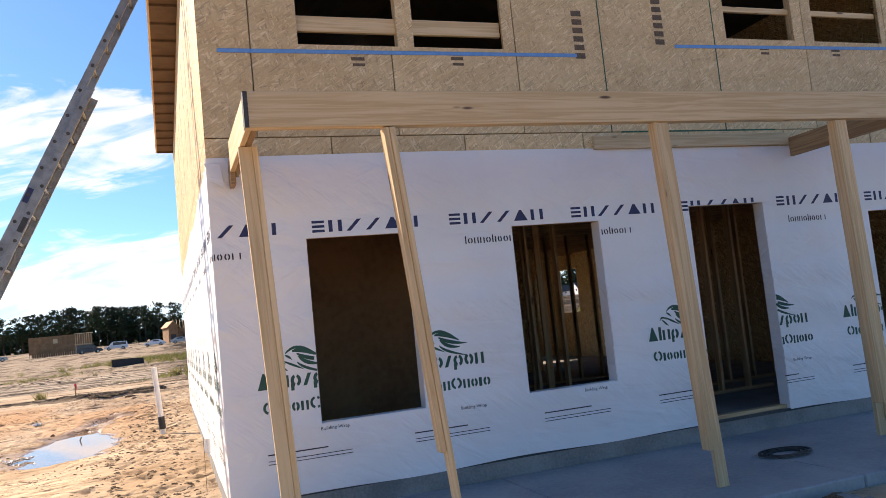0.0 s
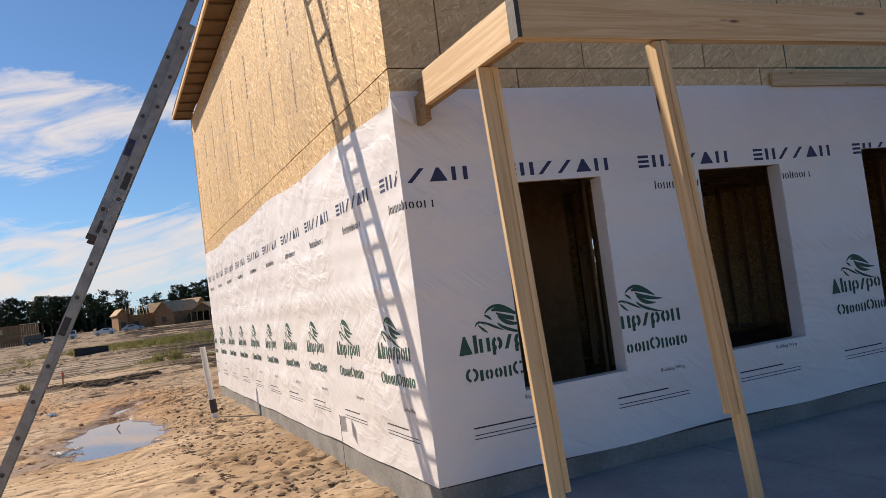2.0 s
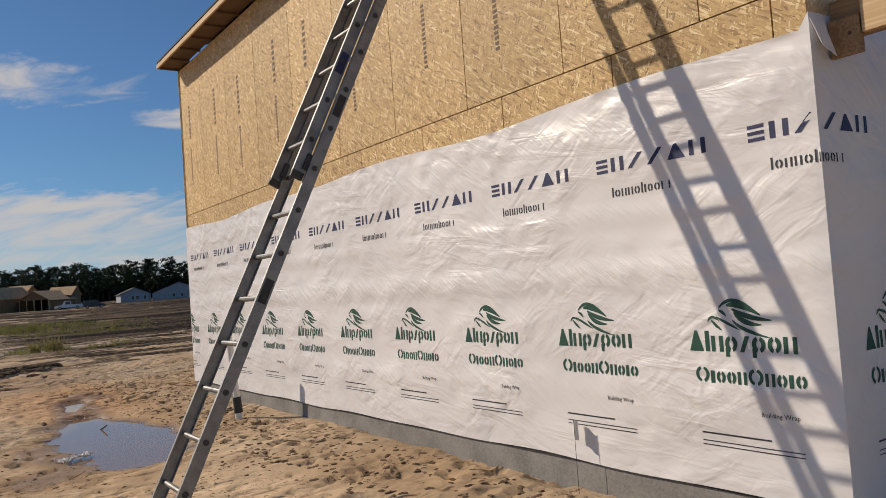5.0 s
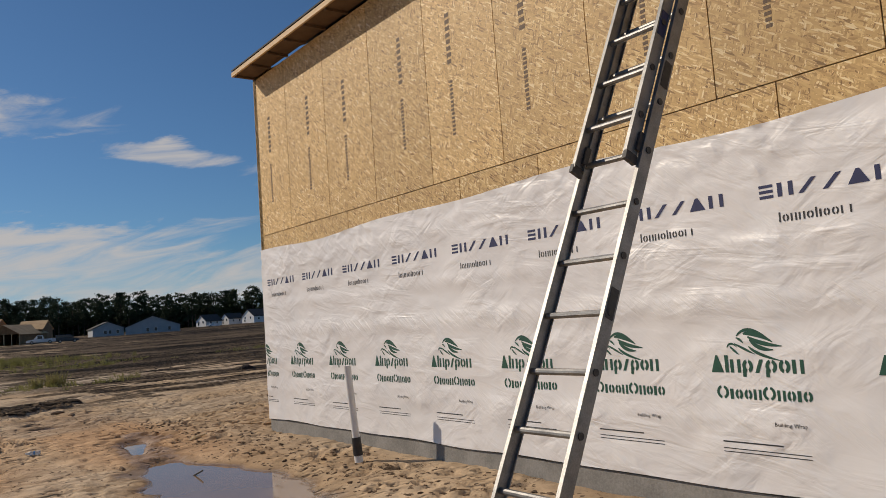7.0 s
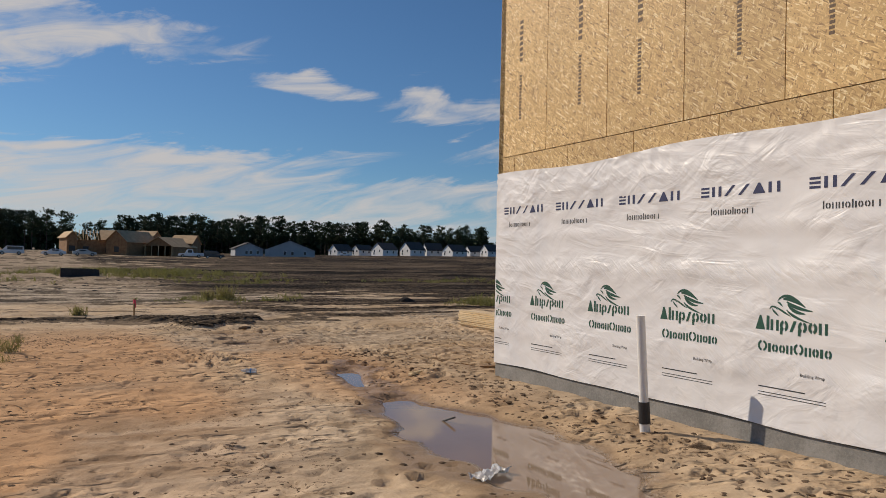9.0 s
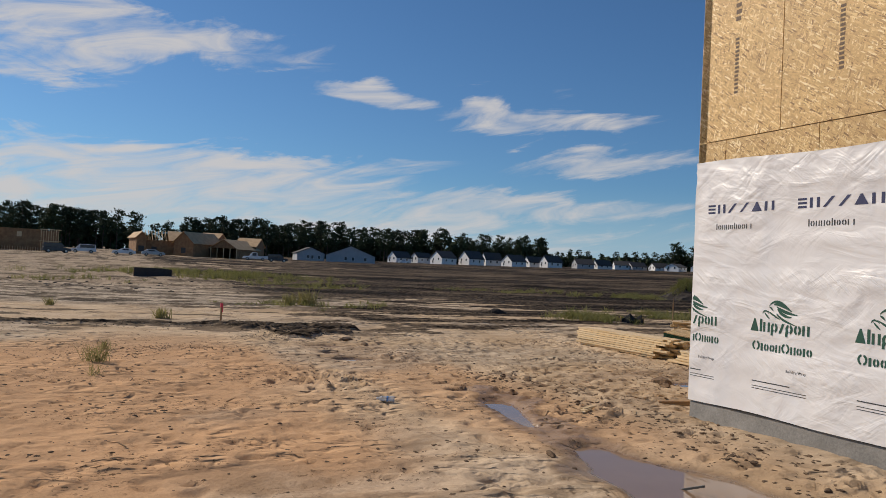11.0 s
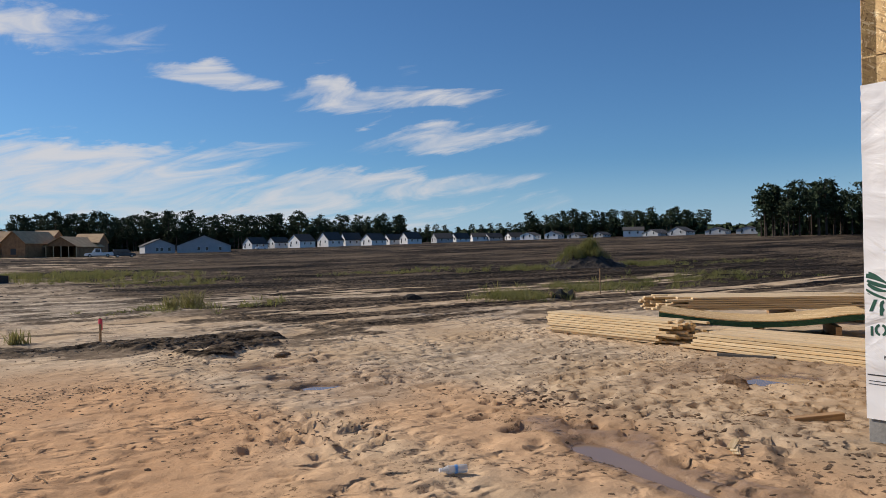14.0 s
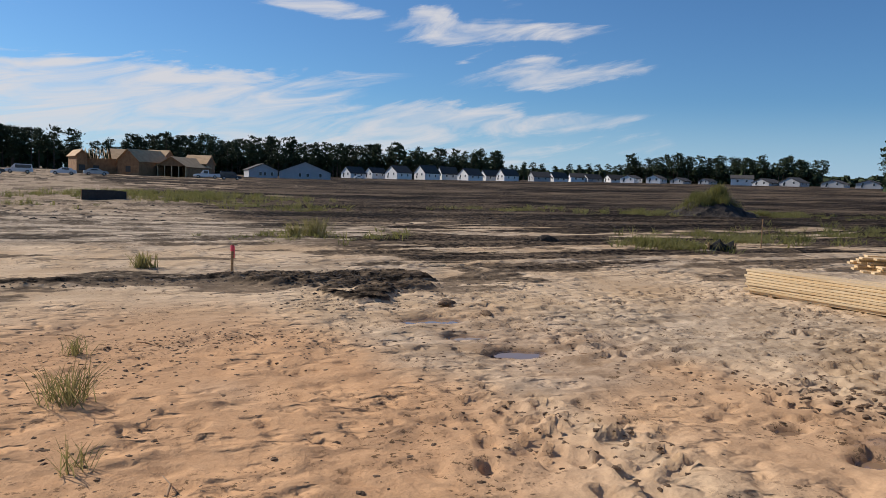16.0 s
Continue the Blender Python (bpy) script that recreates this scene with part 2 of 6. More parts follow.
def wrap_material():
    m, nt, b, co = material("house_wrap_film")
    big, mid = noisen(nt, co, 0.8, 5), noisen(nt, mapping(nt, co, (1, 1, 0.6)), 5.0, 5, 0.6, 0.4)
    c = mixc(nt, smooth(nt, big, 0.3, 0.7), (0.80, 0.79, 0.785), (0.735, 0.725, 0.725))
    damp = smooth(nt, noisen(nt, mapping(nt, co, (2.6, 2.6, 0.35)), 1.0, 4, 0.6), 0.52, 0.72, 0.0, 0.5)
    c = mixc(nt, damp, c, (0.74, 0.755, 0.78))
    link(nt, c, b.inputs["Base Color"])
    b.inputs["Roughness"].default_value = 0.42
    sep = nt.nodes.new("ShaderNodeSeparateXYZ")
    link(nt, co, sep.inputs[0])
    flat = nt.nodes.new("ShaderNodeCombineXYZ")
    link(nt, mathn(nt, "SUBTRACT", sep.outputs[0], sep.outputs[1]), flat.inputs[0])
    link(nt, sep.outputs[2], flat.inputs[1])
    folds = None
    for rot, sx, sy, seed in ((34, 2.6, 6.5, 0.0), (-28, 2.4, 6.0, 5.0), (8, 1.6, 7.5, 9.0)):
        n = noisen(nt, mapping(nt, flat.outputs[0], (sx, sy, 1), (0, 0, radians(rot)), (seed, seed, 0)), 1.0, 3, 0.45, 0.9)
        where = smooth(nt, noisen(nt, mapping(nt, flat.outputs[0], (0.9, 1.3, 1), (0, 0, 0), (seed * 2, 3, 0)), 1.0, 2), 0.40, 0.62)
        f = mathn(nt, "MULTIPLY", n, where)
        folds = f if folds is None else mathn(nt, "ADD", folds, f)
    # bands of short slanting puckers where the roll was folded
    pucker = noisen(nt, mapping(nt, flat.outputs[0], (3.2, 19.0, 1), (0, 0, radians(40))), 1.0, 3, 0.5, 0.6)
    for z0, half, k in ((1.60, 0.17, 1.0), (0.74, 0.22, 0.55), (1.28, 0.20, 0.35), (2.02, 0.12, 0.4), (2.62, 0.22, 0.45)):
        band = smooth(nt, mathn(nt, "ABSOLUTE", mathn(nt, "SUBTRACT", sep.outputs[2], z0)), 0.0, half, k, 0.0)
        folds = mathn(nt, "ADD", folds, mathn(nt, "MULTIPLY", band, pucker))
    bump(nt, b, mathn(nt, "ADD", folds, mathn(nt, "MULTIPLY", mid, 0.10)), 0.75, 0.026)
    return m


def ground_material():
    m, nt, b, co = material("building_site_soil")

    def attr(name):
        n = nt.nodes.new("ShaderNodeAttribute")
        n.attribute_name = name
        return n.outputs["Fac"]
    n1, n2, n3 = noisen(nt, co, 0.55, 6, 0.6, 0.6), noisen(nt, co, 5.5, 6, 0.65), noisen(nt, co, 48.0, 4, 0.7)
    streak = noisen(nt, mapping(nt, co, (0.12, 1.5, 1), (0, 0, radians(8))), 1.0, 6, 0.65, 0.5)
    sand = mixc(nt, smooth(nt, n1, 0.3, 0.7), (0.455, 0.33, 0.21), (0.60, 0.465, 0.325))
    sand = mixc(nt, attr("orange"), sand, mixc(nt, n2, (0.47, 0.272, 0.145), (0.60, 0.385, 0.225)))
    blotch = smooth(nt, noisen(nt, mapping(nt, co, (0.6, 1.6, 1)), 1.0, 7, 0.7, 0.8), 0.38, 0.62)
    sand = mixc(nt, attr("pale"), sand, mixc(nt, blotch, (0.18, 0.145, 0.105), (0.56, 0.46, 0.35)))
    broad = noisen(nt, mapping(nt, co, (0.02, 0.26, 1), (0, 0, radians(5))), 1.0, 8, 0.72, 0.6)
    wide = noisen(nt, mapping(nt, co, (0.010, 0.045, 1), (0, 0, radians(-4))), 1.0, 8, 0.7, 0.9)
    streak = mathn(nt, "ADD", mathn(nt, "MULTIPLY", streak, 0.25), mathn(nt, "ADD", mathn(nt, "MULTIPLY", broad, 0.3), mathn(nt, "MULTIPLY", wide, 0.45)))
    mud = mixc(nt, smooth(nt, mathn(nt, "ADD", streak, mathn(nt, "MULTIPLY_ADD", n2, 0.4, -0.2)), 0.45, 0.59), (0.009, 0.007, 0.0055), (0.17, 0.127, 0.088))
    dk = attr("dark")
    edge = smooth(nt, mathn(nt, "ADD", dk, mathn(nt, "MULTIPLY_ADD", n2, 0.9, -0.45)), 0.3, 0.7)
    c = mixc(nt, edge, sand, mud)
    c = mixc(nt, mathn(nt, "MULTIPLY", attr("wet"), 0.8), c, (0.15, 0.088, 0.048))
    speck = smooth(nt, n3, 0.64, 0.72)
    loose = mathn(nt, "SUBTRACT", 1.0, edge)
    c = mixc(nt, mathn(nt, "MULTIPLY", mathn(nt, "MULTIPLY", speck, 0.22), loose), c, (0.14, 0.085, 0.05))
    c = mixc(nt, mathn(nt, "MULTIPLY", mathn(nt, "MULTIPLY", smooth(nt, n2, 0.5, 0.8), 0.25), loose), c, (0.36, 0.235, 0.14))
    crumb = mathn(nt, "MULTIPLY", smooth(nt, noisen(nt, co, 17.0, 5, 0.7), 0.56, 0.60), smooth(nt, noisen(nt, co, 0.9, 6, 0.7), 0.47, 0.60))
    c = mixc(nt, mathn(nt, "MULTIPLY", mathn(nt, "MULTIPLY", crumb, 0.85), loose), c, (0.085, 0.053, 0.03))
    grain = noisen(nt, co, 26.0, 8, 0.8)
    c = mixc(nt, 1.0, c, mixc(nt, smooth(nt, grain, 0.36, 0.64), (0.92, 0.91, 0.90), (1.05, 1.05, 1.05)), "MULTIPLY")
    link(nt, c, b.inputs["Base Color"])
    link(nt, smooth(nt, attr("wet"), 0.5, 0.95, 0.95, 0.22), b.inputs["Roughness"])
    link(nt, smooth(nt, attr("wet"), 0.45, 0.9, 0.04, 0.32), b.inputs["Specular IOR Level"])
    vor = nt.nodes.new("ShaderNodeTexVoronoi")
    vor.feature, vor.inputs["Scale"].default_value = "SMOOTH_F1", 1.0
    wobble = nt.nodes.new("ShaderNodeVectorMath")
    wobble.operation = "MULTIPLY_ADD"
    link(nt, noisen(nt, co, 3.0, 3), wobble.inputs[0])
    wobble.inputs[1].default_value = (0.35, 0.35, 0)
    link(nt, co, wobble.inputs[2])
    link(nt, mapping(nt, wobble.outputs[0], (4.2, 6.5, 1), (0, 0, 0.5)), vor.inputs["Vector"])
    patch = smooth(nt, noisen(nt, co, 0.5, 3), 0.42, 0.58)
    prints = mathn(nt, "MULTIPLY", smooth(nt, vor.outputs["Distance"], 0.0, 0.55), patch)
    tall = mathn(nt, "ADD", mathn(nt, "MULTIPLY", n2, 0.24), mathn(nt, "MULTIPLY", n3, 0.035))
    bump(nt, b, mathn(nt, "ADD", tall, mathn(nt, "MULTIPLY", prints, 0.5)), 1.0, 0.12)
    return m


M_OSB, M_OSBPALE, M_WRAP, M_SOIL = osb_material(), osb_material("lifted_strand_board", 0.5), wrap_material(), ground_material()
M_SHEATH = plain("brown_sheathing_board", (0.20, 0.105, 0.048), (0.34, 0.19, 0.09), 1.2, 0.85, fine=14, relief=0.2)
M_DECK = plain("bare_roof_sheathing", (0.42, 0.27, 0.14), (0.56, 0.38, 0.21), 0.8, 0.85, fine=10, relief=0.2)
M_PINE = wood("sawn_pine", (0.72, 0.53, 0.31), (0.58, 0.39, 0.20))
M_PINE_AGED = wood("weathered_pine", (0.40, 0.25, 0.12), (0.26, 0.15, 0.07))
M_STUD = wood("framing_stud", (0.56, 0.38, 0.20), (0.40, 0.25, 0.12))
M_NEWPINE = wood("fresh_pine", (0.74, 0.58, 0.36), (0.60, 0.42, 0.22), spread=0.3)
M_CONC = plain("cast_concrete", (0.17, 0.165, 0.155), (0.29, 0.28, 0.26), 2.5, 0.85, fine=45, relief=0.35)
M_SLABWET = plain("porch_concrete", (0.20, 0.22, 0.24), (0.34, 0.35, 0.35), 1.2, 0.55, fine=30, relief=0.2)
M_NAVY = plain("navy_print", (0.012, 0.018, 0.075), (0.02, 0.028, 0.10), 20, 0.55, relief=0.02)
M_GREEN = plain("green_print", (0.008, 0.06, 0.04), (0.012, 0.085, 0.055), 20, 0.55, relief=0.02)
M_BLACK = plain("dark_print", (0.02, 0.022, 0.025), (0.035, 0.035, 0.04), 20, 0.55, relief=0.02)
# brown darkened so that its colour holds the shade under the eave
M_SOFFIT = plain("soffit_board_shade_tone", (0.085, 0.05, 0.028), (0.14, 0.085, 0.05), 4, 0.8, fine=40)
M_STENCIL = plain("faded_stencil_ink", (0.09, 0.06, 0.04), (0.16, 0.10, 0.055), 60, 0.7, relief=0.02)
M_ALU = plain("scuffed_aluminium", (0.20, 0.20, 0.20), (0.33, 0.33, 0.32), 9, 0.5, 0.8, fine=120, relief=0.1, stretch=(1, 1, 1))
M_STEELDARK = plain("dark_rung_end", (0.03, 0.03, 0.03), (0.06, 0.055, 0.05), 30, 0.6)
M_PVC = plain("white_pvc", (0.72, 0.71, 0.68), (0.80, 0.79, 0.77), 8, 0.4, relief=0.03)
M_RUBBER = plain("black_tape", (0.02, 0.02, 0.022), (0.035, 0.033, 0.033), 18, 0.5)
M_TAPE = plain("blue_tape_film", (0.10, 0.26, 0.55), (0.14, 0.33, 0.64), 12, 0.5, relief=0.05)
M_GREENEDGE = plain("green_edge_paint", (0.012, 0.07, 0.035), (0.02, 0.10, 0.05), 15, 0.6)
M_SHINGLE = plain("dark_shingle", (0.045, 0.042, 0.042), (0.08, 0.075, 0.07), 3, 0.9, fine=30, relief=0.3)
M_SIDING_W = plain("white_siding", (0.76, 0.76, 0.75), (0.82, 0.82, 0.81), 0.7, 0.6, fine=9, relief=0.05)
M_SIDING_G = plain("grey_siding", (0.36, 0.38, 0.40), (0.44, 0.45, 0.47), 0.7, 0.6, fine=9, relief=0.05)
M_GLASSDARK = plain("window_glass_far", (0.03, 0.035, 0.045), (0.05, 0.06, 0.07), 1, 0.12)
M_BARK = plain("pine_bark", (0.05, 0.035, 0.027), (0.09, 0.065, 0.048), 3, 0.95, fine=20, relief=0.4)
M_NEEDLE = plain("pine_needles", (0.016, 0.030, 0.011), (0.038, 0.060, 0.022), 0.5, 0.9, fine=3, relief=0.1, spread=0.4)
M_GRASS = leafy("green_grass", (0.12, 0.13, 0.035), (0.27, 0.25, 0.095), 0.5, 0.8, fine=9, relief=0.1)
M_DRYGRASS = leafy("dry_grass", (0.16, 0.15, 0.05), (0.32, 0.28, 0.12), 3, 0.85, fine=20, relief=0.1)
M_CLOD = plain("mud_clod", (0.075, 0.045, 0.025), (0.22, 0.14, 0.08), 9, 0.95, fine=60, relief=0.6, spread=0.5)
M_DARKCLOD = plain("dark_mud_clod", (0.022, 0.017, 0.014), (0.06, 0.046, 0.036), 9, 0.95, fine=60, relief=0.6, spread=0.5)
M_FABRIC = plain("black_silt_fabric", (0.015, 0.015, 0.017), (0.03, 0.03, 0.032), 8, 0.7)
M_PINK = plain("pink_ribbon_film", (0.75, 0.05, 0.10), (0.85, 0.09, 0.14), 8, 0.5)
M_CARW = plain("white_car_paint", (0.70, 0.71, 0.72), (0.76, 0.77, 0.78), 1, 0.25, relief=0.01)
M_CARD = plain("dark_car_paint", (0.035, 0.04, 0.05), (0.05, 0.055, 0.065), 1, 0.25, relief=0.01)
M_CARS = plain("silver_car_paint", (0.38, 0.39, 0.40), (0.45, 0.46, 0.47), 1, 0.3, 0.3, relief=0.01)
M_TYRE = plain("tyre_rubber", (0.015, 0.015, 0.015), (0.03, 0.03, 0.03), 6, 0.85)


def bottle_plastic():
    m, nt, b, co = material("clear_plastic")
    b.inputs["Base Color"].default_value = (0.9, 0.9, 0.89, 1)
    b.inputs["Roughness"].default_value, b.inputs["Transmission Weight"].default_value = 0.25, 0.55
    bump(nt, b, noisen(nt, co, 60.0, 3), 0.3, 0.004)
    return m


def water_material():
    m, nt, b, co = material("muddy_water")
    link(nt, mixc(nt, noisen(nt, co, 1.4, 4), (0.20, 0.13, 0.082), (0.27, 0.18, 0.115)), b.inputs["Base Color"])
    b.inputs["Roughness"].default_value, b.inputs["IOR"].default_value = 0.02, 1.33
    b.inputs["Specular IOR Level"].default_value = 0.55
    bump(nt, b, noisen(nt, co, 14.0, 3), 0.012, 0.01)
    return m


M_WATER, M_CLEAR = water_material(), bottle_plastic()


# ---- mesh helpers ----
def part(name, bm, mat, parent=None, label="", m=None, smooth_faces=False):
    me = bpy.data.meshes.new(name)
    if smooth_faces:
        for f in bm.faces:
            f.smooth = True
    bm.to_mesh(me)
    bm.free()
    me.materials.append(mat)
    ob = new(name, me)
    if parent is not None:
        ob.parent = parent
    if m is not None:
        ob.matrix_basis = m
    if label:
        ob["label"] = label
    return ob


def thing(name, label, category, m=None, group="", kind=""):
    ob = tagged(new(name), label, category, group, kind)
    ob.empty_display_size = 0.1
    if m is not None:
        ob.matrix_basis = m
    return ob


def box(bm, x0, y0, z0, x1, y1, z1, bev=0.0):
    r = bmesh.ops.create_cube(bm, size=1.0)
    vs = r["verts"]
    bmesh.ops.scale(bm, vec=(x1 - x0, y1 - y0, z1 - z0), verts=vs)
    bmesh.ops.translate(bm, vec=((x0 + x1) / 2, (y0 + y1) / 2, (z0 + z1) / 2), verts=vs)
    if bev:
        es = list({e for v in vs for e in v.link_edges})
        bmesh.ops.bevel(bm, geom=es, offset=bev, segments=1, affect="EDGES")
    return bm


def boxes(*dims, bev=0.0):
    bm = bmesh.new()
    for d in dims:
        box(bm, *d, bev=bev)
    return bm


def cylinder(bm, r0, r1, z0, z1, seg=14, m=None):
    r = bmesh.ops.create_cone(bm, cap_ends=True, segments=seg, radius1=r0, radius2=r1, depth=z1 - z0)
    bmesh.ops.translate(bm, vec=(0, 0, (z0 + z1) / 2), verts=r["verts"])
    if m is not None:
        bmesh.ops.transform(bm, matrix=m, verts=r["verts"])
    return bm


def along(p0, p1, up=(0, 0, 1)):
    """A pose at p0 with x towards p1, z near up."""
    p0, p1 = Vector(p0), Vector(p1)
    x = (p1 - p0).normalized()
    y = Vector(up).cross(x).normalized()
    z = x.cross(y)
    return Matrix(((x.x, y.x, z.x, p0.x), (x.y, y.y, z.y, p0.y), (x.z, y.z, z.z, p0.z), (0, 0, 0, 1)))


def board(name, p0, p1, width, thick, mat, parent=None, up=(0, 0, 1), label=""):
    """A sawn board from p0 to p1: thick across (own y), width along its own z."""
    n = (Vector(p1) - Vector(p0)).length
    bm = boxes((0, -thick / 2, -width / 2, n, thick / 2, width / 2), bev=0.003)
    return part(name, bm, mat, parent, label, along(p0, p1, up))


def lattice(n, seed):
    return np.random.RandomState(seed).rand(n, n)


LAT = lattice(256, 5)


def vnoise(x, y, scale, seed=0):
    """Smooth value noise from 0 to 1 at arrays of places."""
    u, v = np.asarray(x) * scale + seed * 17.3, np.asarray(y) * scale + seed * 41.7
    i, j = np.floor(u).astype(int), np.floor(v).astype(int)
    a, b = u - i, v - j
    a, b = a * a * (3 - 2 * a), b * b * (3 - 2 * b)
    g = lambda p, q: LAT[p % 256, q % 256]
    return (g(i, j) * (1 - a) + g(i + 1, j) * a) * (1 - b) + (g(i, j + 1) * (1 - a) + g(i + 1, j + 1) * a) * b


def fbm(x, y, scale, octaves=4, seed=0):
    s, amp, tot = 0.0, 1.0, 0.0
    for k in range(octaves):
        s = s + amp * vnoise(x, y, scale * 2 ** k, seed + k)
        tot += amp
        amp *= 0.5
    return s / tot


def step(v, lo, hi):
    t = np.clip((np.asarray(v, dtype=float) - lo) / (hi - lo), 0, 1)
    return t * t * (3 - 2 * t)


# ---- ground ----
PUDDLE = [(-1.85, 13.2, 0.40), (-1.80, 13.6, 0.50), (-1.72, 14.4, 0.54), (-1.68, 15.4, 0.50), (-1.72, 16.3, 0.33), (-1.68, 17.1, 0.14)]
LOBE = [(-1.74, 18.15, 0.07), (-1.62, 18.7, 0.11), (-1.43, 19.55, 0.13)]
WETMUD = [(-1.30, 20.4, 0.3), (-1.35, 19.7, 0.5), (-1.5, 19.0, 0.42), (-1.6, 18.0, 0.40), (-1.85, 17.0, 0.45), (-2.1, 15.0, 0.6), (-2.2, 13.2, 0.85)]
CHURN = [(-2.75, 29.7, 0.5), (-1.9, 29.2, 0.9), (-1.0, 29.5, 0.7), (-1.75, 28.3, 0.75), (-2.2, 27.3, 0.45)]
POOLS = [(-1.95, 25.6, 0.22), (-2.05, 24.6, 0.13), (-1.95, 23.7, 0.16), (-1.52, 20.95, 0.07), (-1.60, 20.3, 0.08), (2.7, 20.5, 0.36)]
WATER_Z = -0.045


def chain(x, y, pts):
    """How far inside a chain of discs a place lies: 1 in the middle, 0 on the rim, below 0 outside."""
    best = np.full(np.shape(x), -9.0)
    for (xa, ya, ra), (xb, yb, rb) in zip(pts, pts[1:]):
        dx, dy = xb - xa, yb - ya
        t = np.clip(((x - xa) * dx + (y - ya) * dy) / (dx * dx + dy * dy), 0, 1)
        d = np.hypot(x - xa - t * dx, y - ya - t * dy)
        r = ra + (rb - ra) * t
        best = np.maximum(best, 1 - d / r)
    return best


def rise(x, y):
    """The lie of the land: level round the house, climbing slowly far off."""
    dx, dy = x + 6.0, y - 17.0
    d = np.hypot(dx, dy)
    az = np.degrees(np.arctan2(dx, dy))
    slope = 0.011 + 0.010 * step(az, 10, 55) * (1 - step(az, 90, 150))
    return np.clip(d - 38.0, 0, 560) * slope


def soft_pools(x, y):
    w = (fbm(x, y, 2.2, 3, 31) - 0.5) * 0.9
    inside = np.maximum(chain(x, y, PUDDLE) + w, chain(x, y, LOBE) + w)
    ragged = w + (fbm(x, y, 6.0, 3, 32) - 0.5) * 1.0
    for px, py, pr in POOLS:
        inside = np.maximum(inside, 1 - np.hypot((x - px) * 0.8, (y - py) * 1.15) / pr + ragged)
    return inside


def churned(x, y):
    """Where the rut was torn open: 1 in the dark heaped mud, 0 outside."""
    # streaky gaps let pale sand through, painting the heap's sunlit lines into the colour
    heap = step(chain(x, y, CHURN) + 2.0 * (fbm(x * 0.7, y, 1.3, 5, 66) - 0.5), -0.05, 0.3) * (0.25 + 0.75 * step(fbm(x * 0.35, y, 2.6, 4, 69), 0.40, 0.52))
    line = np.exp(-((y - 29.75 - 0.5 * (vnoise(x, y * 0, 0.4, 4) - 0.5)) / (0.14 + 0.30 * vnoise(x, y * 0, 0.8, 8))) ** 2) * (1 - step(x, -1.5, 0.5)) * step(x, -26, -18)
    return np.maximum(heap, line)


def ridged(x, y, scale, octaves, seed):
    return 1 - np.abs(2 * fbm(x, y, scale, octaves, seed) - 1) * 2.4


def ground_height(x, y):
    x, y = np.asarray(x, dtype=float), np.asarray(y, dtype=float)
    near = 1 - step(np.hypot(x + 2, y - 15), 26, 60)
    z = rise(x, y)
    z = z + 0.025 * step(x, -1.9, 0.2) * step(y, 7, 9) * (1 - step(y, 20, 24)) - 0.05 * (1 - step(y, 4.2, 5.6)) * step(x, -1, 1)
    z = z + near * ((fbm(x, y, 0.22, 3, 1) - 0.5) * 0.10 + (fbm(x, y, 1.1, 4, 7) - 0.5) * 0.05 + 0.01)
    rough = near * (0.35 + 0.65 * step(fbm(x, y, 0.35, 2, 12), 0.42, 0.62))
    z = z + rough * ((fbm(x, y, 3.6, 3, 3) - 0.5) * 0.055 + (fbm(x, y, 9.0, 2, 15) - 0.5) * 0.028)
    z = z + churned(x, y) * near * (0.02 + 0.06 * ridged(x * 0.45, y, 4.5, 4, 9) + 0.05 * fbm(x, y, 1.2, 2, 10))
    lanes = near * step(y, 27.5, 29) * step(x, -1.5, 0.5)
    z = z + lanes * 0.035 * ridged(x * 0.08 - y * 0.02, y - 0.1 * x, 2.6, 3, 29)
    far = step(np.hypot(x + 2, y - 15), 22, 45) * (1 - step(np.hypot(x, y), 250, 500))
    z = z + far * ((fbm(x, y, 0.13, 4, 21) - 0.5) * 0.45 + (fbm(x * 0.35, y, 0.8, 3, 23) - 0.5) * 0.30)
    z = np.where(near > 0.9, np.maximum(z, -0.012), z)
    inside = soft_pools(x, y)
    sunk = step(inside, -1.3, 0.05)
    z = z * (1 - sunk) + (WATER_Z - 0.012 + 0.03 * (0.15 - inside)) * sunk
    return z


